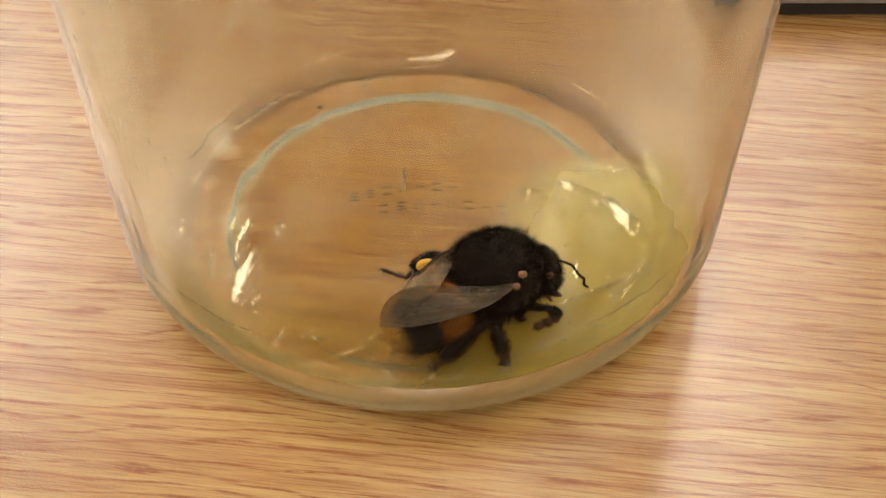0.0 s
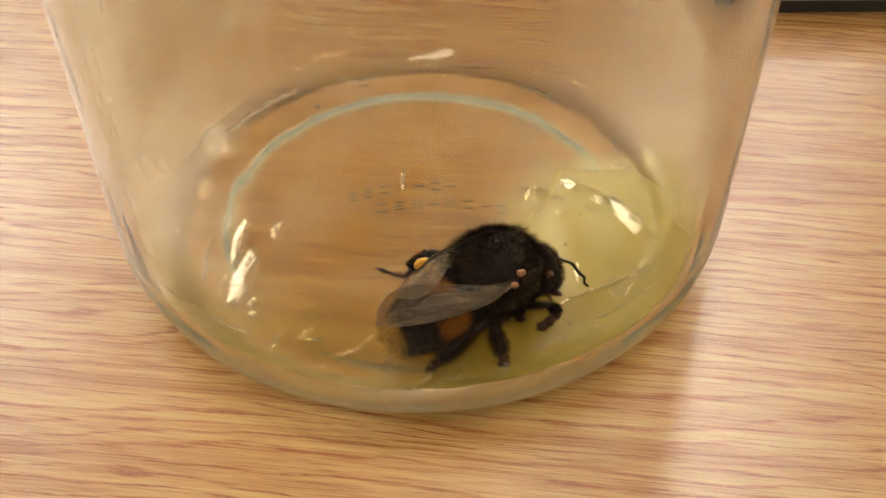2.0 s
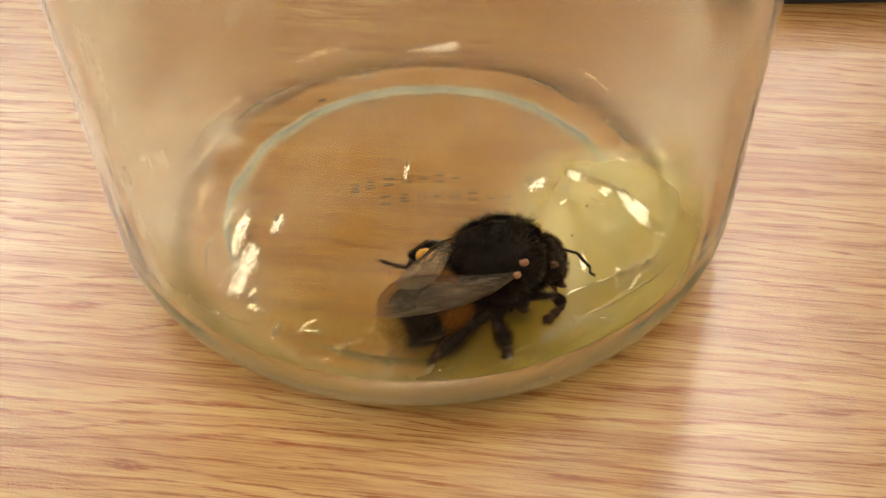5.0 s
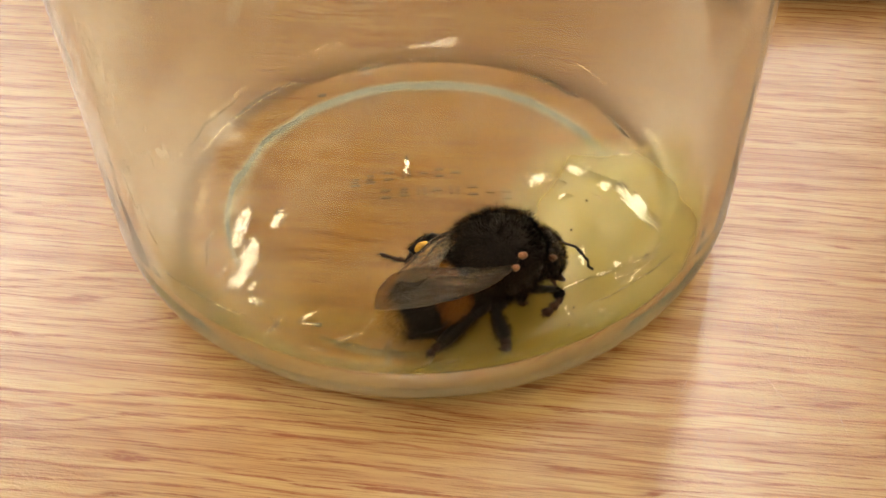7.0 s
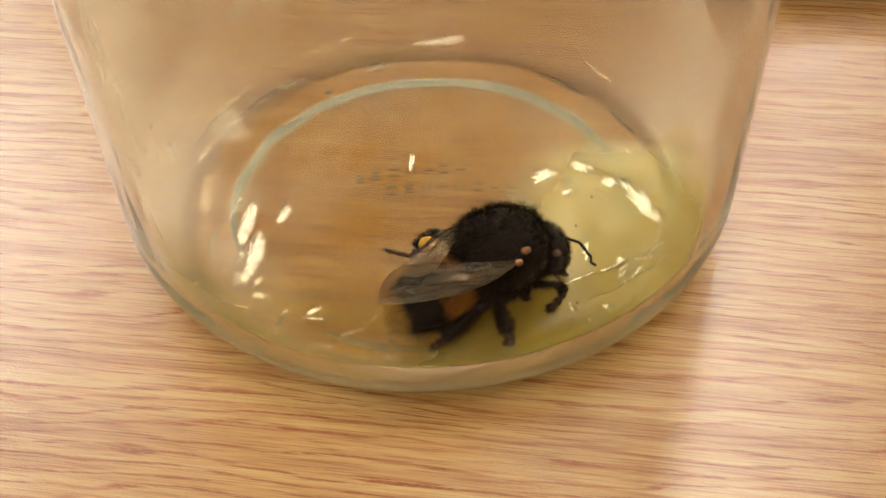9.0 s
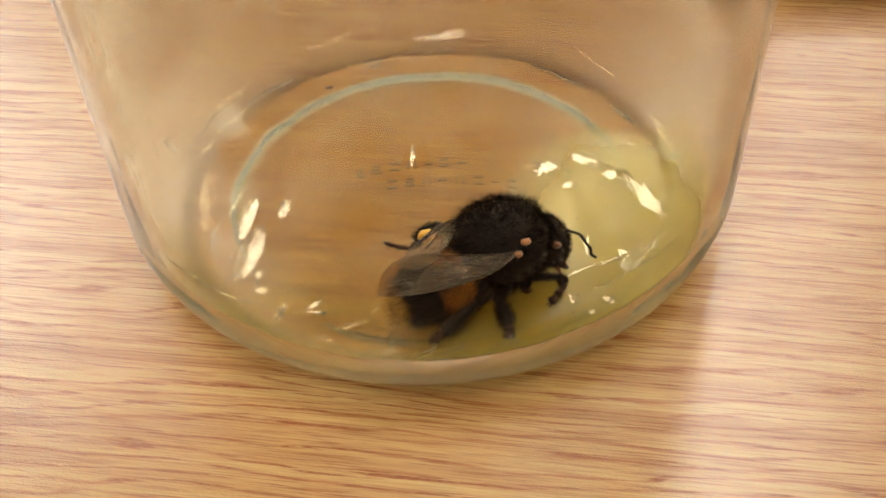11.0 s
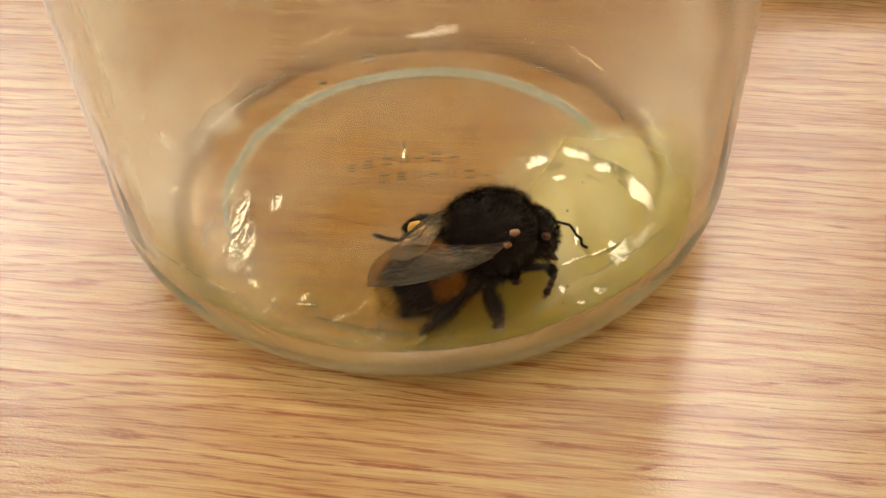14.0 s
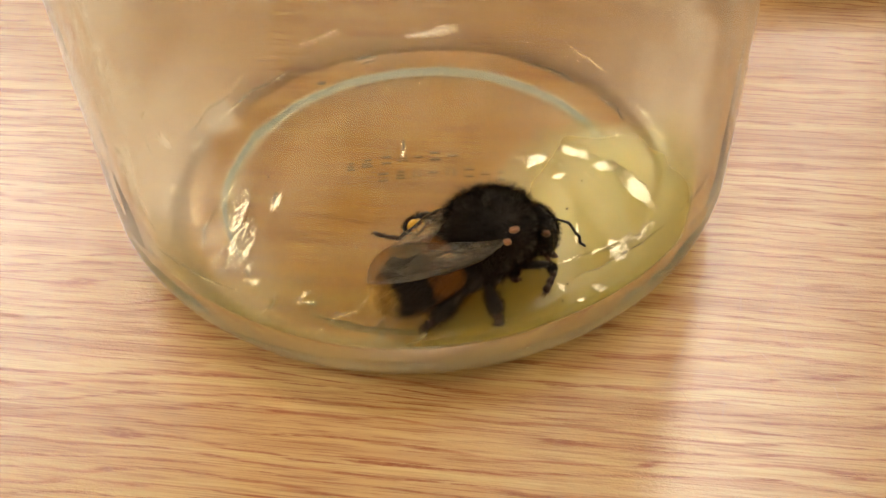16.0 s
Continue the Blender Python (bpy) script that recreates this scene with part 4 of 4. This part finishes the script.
def leg(name, joints, radii, parent, tips=BROWN, label="black hairy leg", furry=0.5, seed=1):
    """A leg of femur, tibia and a jointed tarsus; the origin is at the hip (first joint)."""
    hip = Vector(joints[0])
    local = [tuple(Vector(j) - hip) for j in joints]
    femur = tube_bm([local[0], Vector(local[0]).lerp(Vector(local[1]), .5), local[1]], [radii[0] * 0.75, radii[0], radii[0] * 0.7], 10)
    femur.normal_update()
    fringe = fur_bm(femur, 700, furry * 0.9, seed + 50, (0, 0, -0.2), 0.024, None, 0.3)
    ob = part(name, femur, CHITIN, parent, label)
    ob.location = hip * MM
    part("hair", fringe, FUR, ob, smooth=None)
    bm = tube_bm([local[1], Vector(local[1]).lerp(Vector(local[2]), .35), Vector(local[1]).lerp(Vector(local[2]), .8), local[2]], [radii[1] * 0.6, radii[1] * 0.9, radii[1] * 1.15, radii[1] * 0.8], 10)
    bm.normal_update()
    hair = fur_bm(bm, 1500, furry * 1.3, seed, (0, 0, -0.3), 0.028, None, 0.5)
    part("tibia", bm, CHITIN, ob)
    part("hair", hair, FUR, ob, smooth=None)
    rest = [Vector(j) for j in local[2:]]
    seq, rad = [], []
    for a, b in zip(rest, rest[1:]):
        for s in (0.0, 0.35, 0.8, 0.98):
            seq.append(a.lerp(b, s))
            rad.append(radii[2] * (0.62, 1.0, 1.1, 0.6)[(0.0, 0.35, 0.8, 0.98).index(s)])
    foot = [p - rest[0] for p in seq]
    bm = tube_bm(foot, rad, 8)
    bm.normal_update()
    bristles = fur_bm(bm, 420, furry * 0.9, seed + 90, (0, 0, -0.5), 0.03, None, 0.5)
    end, back = foot[-1], (foot[-1] - foot[-2]).normalized()
    for s in (-1, 1):
        side = back.cross(Vector((0, 0, 1))).normalized() * s * 0.22
        tube_bm([end, end + back * 0.3 + side, end + back * 0.45 + side + Vector((0, 0, -0.25))], [0.09, 0.07, 0.02], 6, bm)
    tarsus = part("tarsus", bm, tips, ob, "brown jointed foot with claws")
    tarsus.location = rest[0] * MM
    hairs = part("bristles", bristles, LEGHAIR, ob, "wet brown bristles", smooth=None)
    hairs.location = rest[0] * MM
    return ob, tarsus, hairs


def antenna(base, knots, parent):
    """A feeler: a long first segment, then beads along the knots (mm from its base)."""
    pts, rad = [], []
    for q, (a, b) in enumerate(zip(knots, knots[1:])):
        beads = 1 if q == 0 else 3
        for k in range(beads):
            for s, r in ((0.04, 0.75), (0.5, 1.0), (0.96, 1.12)):
                pts.append(tuple(Vector(a).lerp(Vector(b), (k + s) / beads)))
                rad.append((0.15 if q == 0 else 0.165) * r)
    ob = part("antenna", tube_bm(pts, rad, 8), CHITIN, parent, "thin black jointed feeler")
    ob.location = Vector(base) * MM
    return ob


def bumblebee():
    bee = new("bumblebee")
    tagged(bee, "wet black bumblebee with an ochre band crouching in syrup", "bumblebee")
    bee.matrix_basis = BEE_POSE
    # thorax
    bm = ellipsoid_bm((0.2, 0.2, 5.7), (5.2, 4.8, 4.6), (0, 8, 0), 0.06)
    bm.normal_update()
    hair = fur_bm(bm, 17000, 1.15, 11, (-0.25, 0, 0.05), 0.032, None, 0.75)
    collar = fur_bm(bm, 2600, 2.0, 16, (0.9, -0.1, -0.15), 0.036, lambda p: p.x > 2.6, 0.7)
    tufts = fur_bm(bm, 2600, 1.75, 14, (0.0, 0, 0.1), 0.034, None, 0.9)
    thorax = part("thorax", bm, CHITIN, bee, "round black furry thorax")
    part("fur", hair, FUR, thorax, smooth=None)
    part("fur", tufts, FUR, thorax, "longer wet tufts of fur", smooth=None)
    part("collar_fur", collar, FUR, thorax, "dense black fur over the neck", smooth=None)
    for x, y, z, s in ((0.6, -4.05, 9.1, 0.50), (-0.6, -4.6, 8.35, 0.46)):
        part("wing_scale", ellipsoid_bm((x, y, z), (s * 1.25, 0.4, s * 0.75), (0, 20, 10), 0.25, None, 14, 10), PALE, thorax, "reddish wing-base scale")
    # abdomen
    bm = ellipsoid_bm((-7.5, 0.0, 3.7), (6.1, 4.3, 3.5), (0, -9, 0), 0.02, abdomen_taper, 48, 40)
    bm.normal_update()
    hair = fur_bm(bm, 13000, 0.9, 12, (-1.0, 0, -0.15), 0.032, None, 0.6)
    tail = fur_bm(bm, 5200, 1.7, 15, (-0.8, -0.1, -0.3), 0.03, lambda p: p.x < -10.4, 0.7)
    abdomen = part("abdomen", bm, BAND, bee, "black abdomen with an ochre band and straw-coloured tail")
    part("fur", hair, BANDFUR, abdomen, smooth=None)
    part("tail_fur", tail, BANDFUR, abdomen, "long straw-coloured tail hairs", smooth=None)
    # head
    bm = ellipsoid_bm((5.7, -0.5, 4.2), (2.0, 2.5, 2.9), (0, -14, -10), 0.03)
    bm.normal_update()
    hair = fur_bm(bm, 4200, 0.9, 13, (0.3, 0, -0.1), 0.034, None, 0.7)
    head = part("head", bm, CHITIN, bee, "black furry head")
    part("fur", hair, FUR, head, smooth=None)
    part("cheek_spot", ellipsoid_bm((5.0, -3.05, 5.8), (0.55, 0.35, 0.36), (0, 20, 0), 0.25, None, 14, 10), RUST, head, "dull reddish spot")
    for s in (-1, 1):
        part("eye", ellipsoid_bm((6.3, 1.75 * s - 0.5, 4.1), (0.75, 0.75, 1.6), (0, -14, 18 * s), 0, None, 20, 14), EYE, head, "glossy dark eye")
        part("mandible", tube_bm([(6.0, 0.5 * s - 1.7, 1.9), (6.6, 0.4 * s - 1.9, 1.3), (7.2, 0.2 * s - 2.0, 0.75), (7.6, 0.05 * s - 2.0, 0.4)], [0.42, 0.38, 0.24, 0.08], 8), BROWN, head, "reddish mandible")
    part("tongue", tube_bm([(5.6, -1.7, 1.8), (5.9, -2.1, 1.0), (6.0, -2.5, 0.4)], [0.34, 0.28, 0.12], 8), RUST, head, "short reddish mouthparts")
    # wings
    flip = Matrix.Diagonal((1, -1, 1, 1))
    wing("forewing", 15.1, 5.4, 0.0, wing_pose((-0.5, -4.4, 8.6), (-15.2, -2.1, 7.3), (0.04, -0.27, 0.96)) @ flip, bee, 2.0)
    wing("forewing", 10.0, 4.6, 0.0, wing_pose((-1.6, 2.6, 8.6), (-11.0, 1.4, 6.9), (0.0, 0.12, 0.99)), bee, 5.0)
    wing("hindwing", 9.6, 3.4, 0.0, wing_pose((-1.8, -4.3, 7.7), (-10.8, -3.0, 6.9), (0.0, -0.36, 0.93)) @ flip, bee, 8.0)
    # legs
    leg("hind_leg", ((-2.6, -2.6, 2.6), (-5.2, -4.2, 3.3), (-9.4, -4.6, 1.3), (-10.1, -4.5, 0.7), (-10.7, -4.4, 0.2)), (0.85, 0.72, 0.36), bee, furry=0.6, seed=21)
    leg("middle_leg", ((-0.6, -2.8, 2.6), (-2.9, -4.4, 3.0), (-2.9, -6.7, 0.9), (-3.2, -7.2, 0.45), (-3.4, -7.8, 0.0)), (0.85, 0.62, 0.52), bee, furry=0.55, seed=22)
    fore = leg("fore_leg", ((1.5, -3.2, 2.7), (4.8, -3.9, 2.0), (5.25, -4.65, 1.3), (4.6, -5.0, 0.95), (3.8, -5.35, 0.55), (2.9, -5.7, 0.2)), (0.46, 0.40, 0.46), bee, furry=0.4, seed=23)
    back, foot, _ = leg("hind_leg", ((-1.5, 3.5, 4.4), (-4.3, 7.2, 4.9), (-7.0, 6.6, 4.1), (-7.8, 6.2, 3.6), (-8.8, 7.8, 3.3), (-9.6, 9.3, 3.0)), (0.7, 0.62, 0.24), bee, furry=0.4, seed=24)
    foot["label"] = "thin orange-brown foot with claws"
    part("pollen", ellipsoid_bm((-4.6, 2.0, 0.95), (1.15, 0.55, 0.8), (0, 30, 8), 0.16, None, 20, 14), POLLEN, back, "bright yellow pollen load")
    leg("middle_leg", ((0.6, 2.8, 2.2), (1.2, 5.4, 3.2), (0.6, 7.0, 0.9), (0.4, 8.4, 0.4)), (0.65, 0.7, 0.35), bee, seed=25)
    leg("fore_leg", ((2.6, -1.4, 1.9), (2.0, -2.9, 1.7), (1.0, -3.3, 1.2), (0.9, -3.8, 1.3), (1.3, -4.1, 1.5)), (0.4, 0.34, 0.2), bee, furry=0.25, seed=26)
    # feelers
    feelers = [antenna((7.0, -1.8, 6.2), ((0, 0, 0), (1.5, -0.4, -1.0), (2.5, -0.7, -2.9), (2.95, -0.9, -3.4), (2.8, -1.2, -4.0), (3.45, -1.3, -4.7)), bee),
               antenna((6.9, 0.6, 5.8), ((0, 0, 0), (0.5, 0.5, -0.3), (0.9, 1.0, -1.2), (1.1, 1.4, -2.2)), bee)]
    return fore, feelers


FORE_LEG, FEELERS = bumblebee()


# ---- specks on the glass ----
def specks():
    rnd = random.Random(3)
    bm = bmesh.new()
    for k in range(34):
        a = math.radians(rnd.choice((rnd.uniform(-178, -132), rnd.uniform(-48, -4), rnd.uniform(-120, -60))))
        z = rnd.uniform(13, 48)
        r = 37.5 + 0.0126 * (z - 9.4) + 0.02
        s = rnd.choice((0.07, 0.09, 0.11, 0.15))
        c = Vector((r * math.cos(a), r * math.sin(a), z)) * MM
        m = Matrix.Translation(c) @ Euler((0, rnd.uniform(-1, 1), a)).to_matrix().to_4x4() @ Matrix.Diagonal((0.06 * MM, s * 0.5 * MM, s * rnd.uniform(0.6, 1.1) * MM, 1))
        bmesh.ops.create_icosphere(bm, subdivisions=1, radius=1, matrix=m)
    return tagged(part("dust_specks", bm, SPECK, None), "tiny dark dust specks stuck to the jar wall", "dust", kind="stuff")


specks()


def motions():
    # the near foreleg paddles slowly and the feeler dips
    leg_root, foot, hairs = FORE_LEG
    turns = ((0, -22), (0.6, -13), (2.0, -13), (4.0, -9), (7.0, -9), (9.2, -7), (11.5, -3), (13.0, 3), (13.6, 9), (14.5, 11), (16, 9))
    for ob in (foot, hairs):
        m = ob.matrix_basis.copy()
        walk(ob, [(t, m @ pose(0, 0, 0, 0, 0, rz)) for t, rz in turns])
    m = leg_root.matrix_basis.copy()
    walk(leg_root, [(t, m @ pose(0, 0, 0, 0, ry, rz)) for t, ry, rz in ((0, 4, -6), (0.8, 2, -3), (4.0, 1, -1), (9.0, 1, -1), (12.0, 0, 0), (14.0, -2, 0), (16, -2, 0))])
    m = FEELERS[0].matrix_basis.copy()
    walk(FEELERS[0], [(t, m @ pose(0, 0, 0, 0, ry, rz)) for t, ry, rz in ((0, 0, -5), (2.0, 0, -4), (4.0, -2, -2), (9.0, 0, -2), (11.5, 1, 0), (14.0, -1, 0), (16, 1, 2))])


motions()
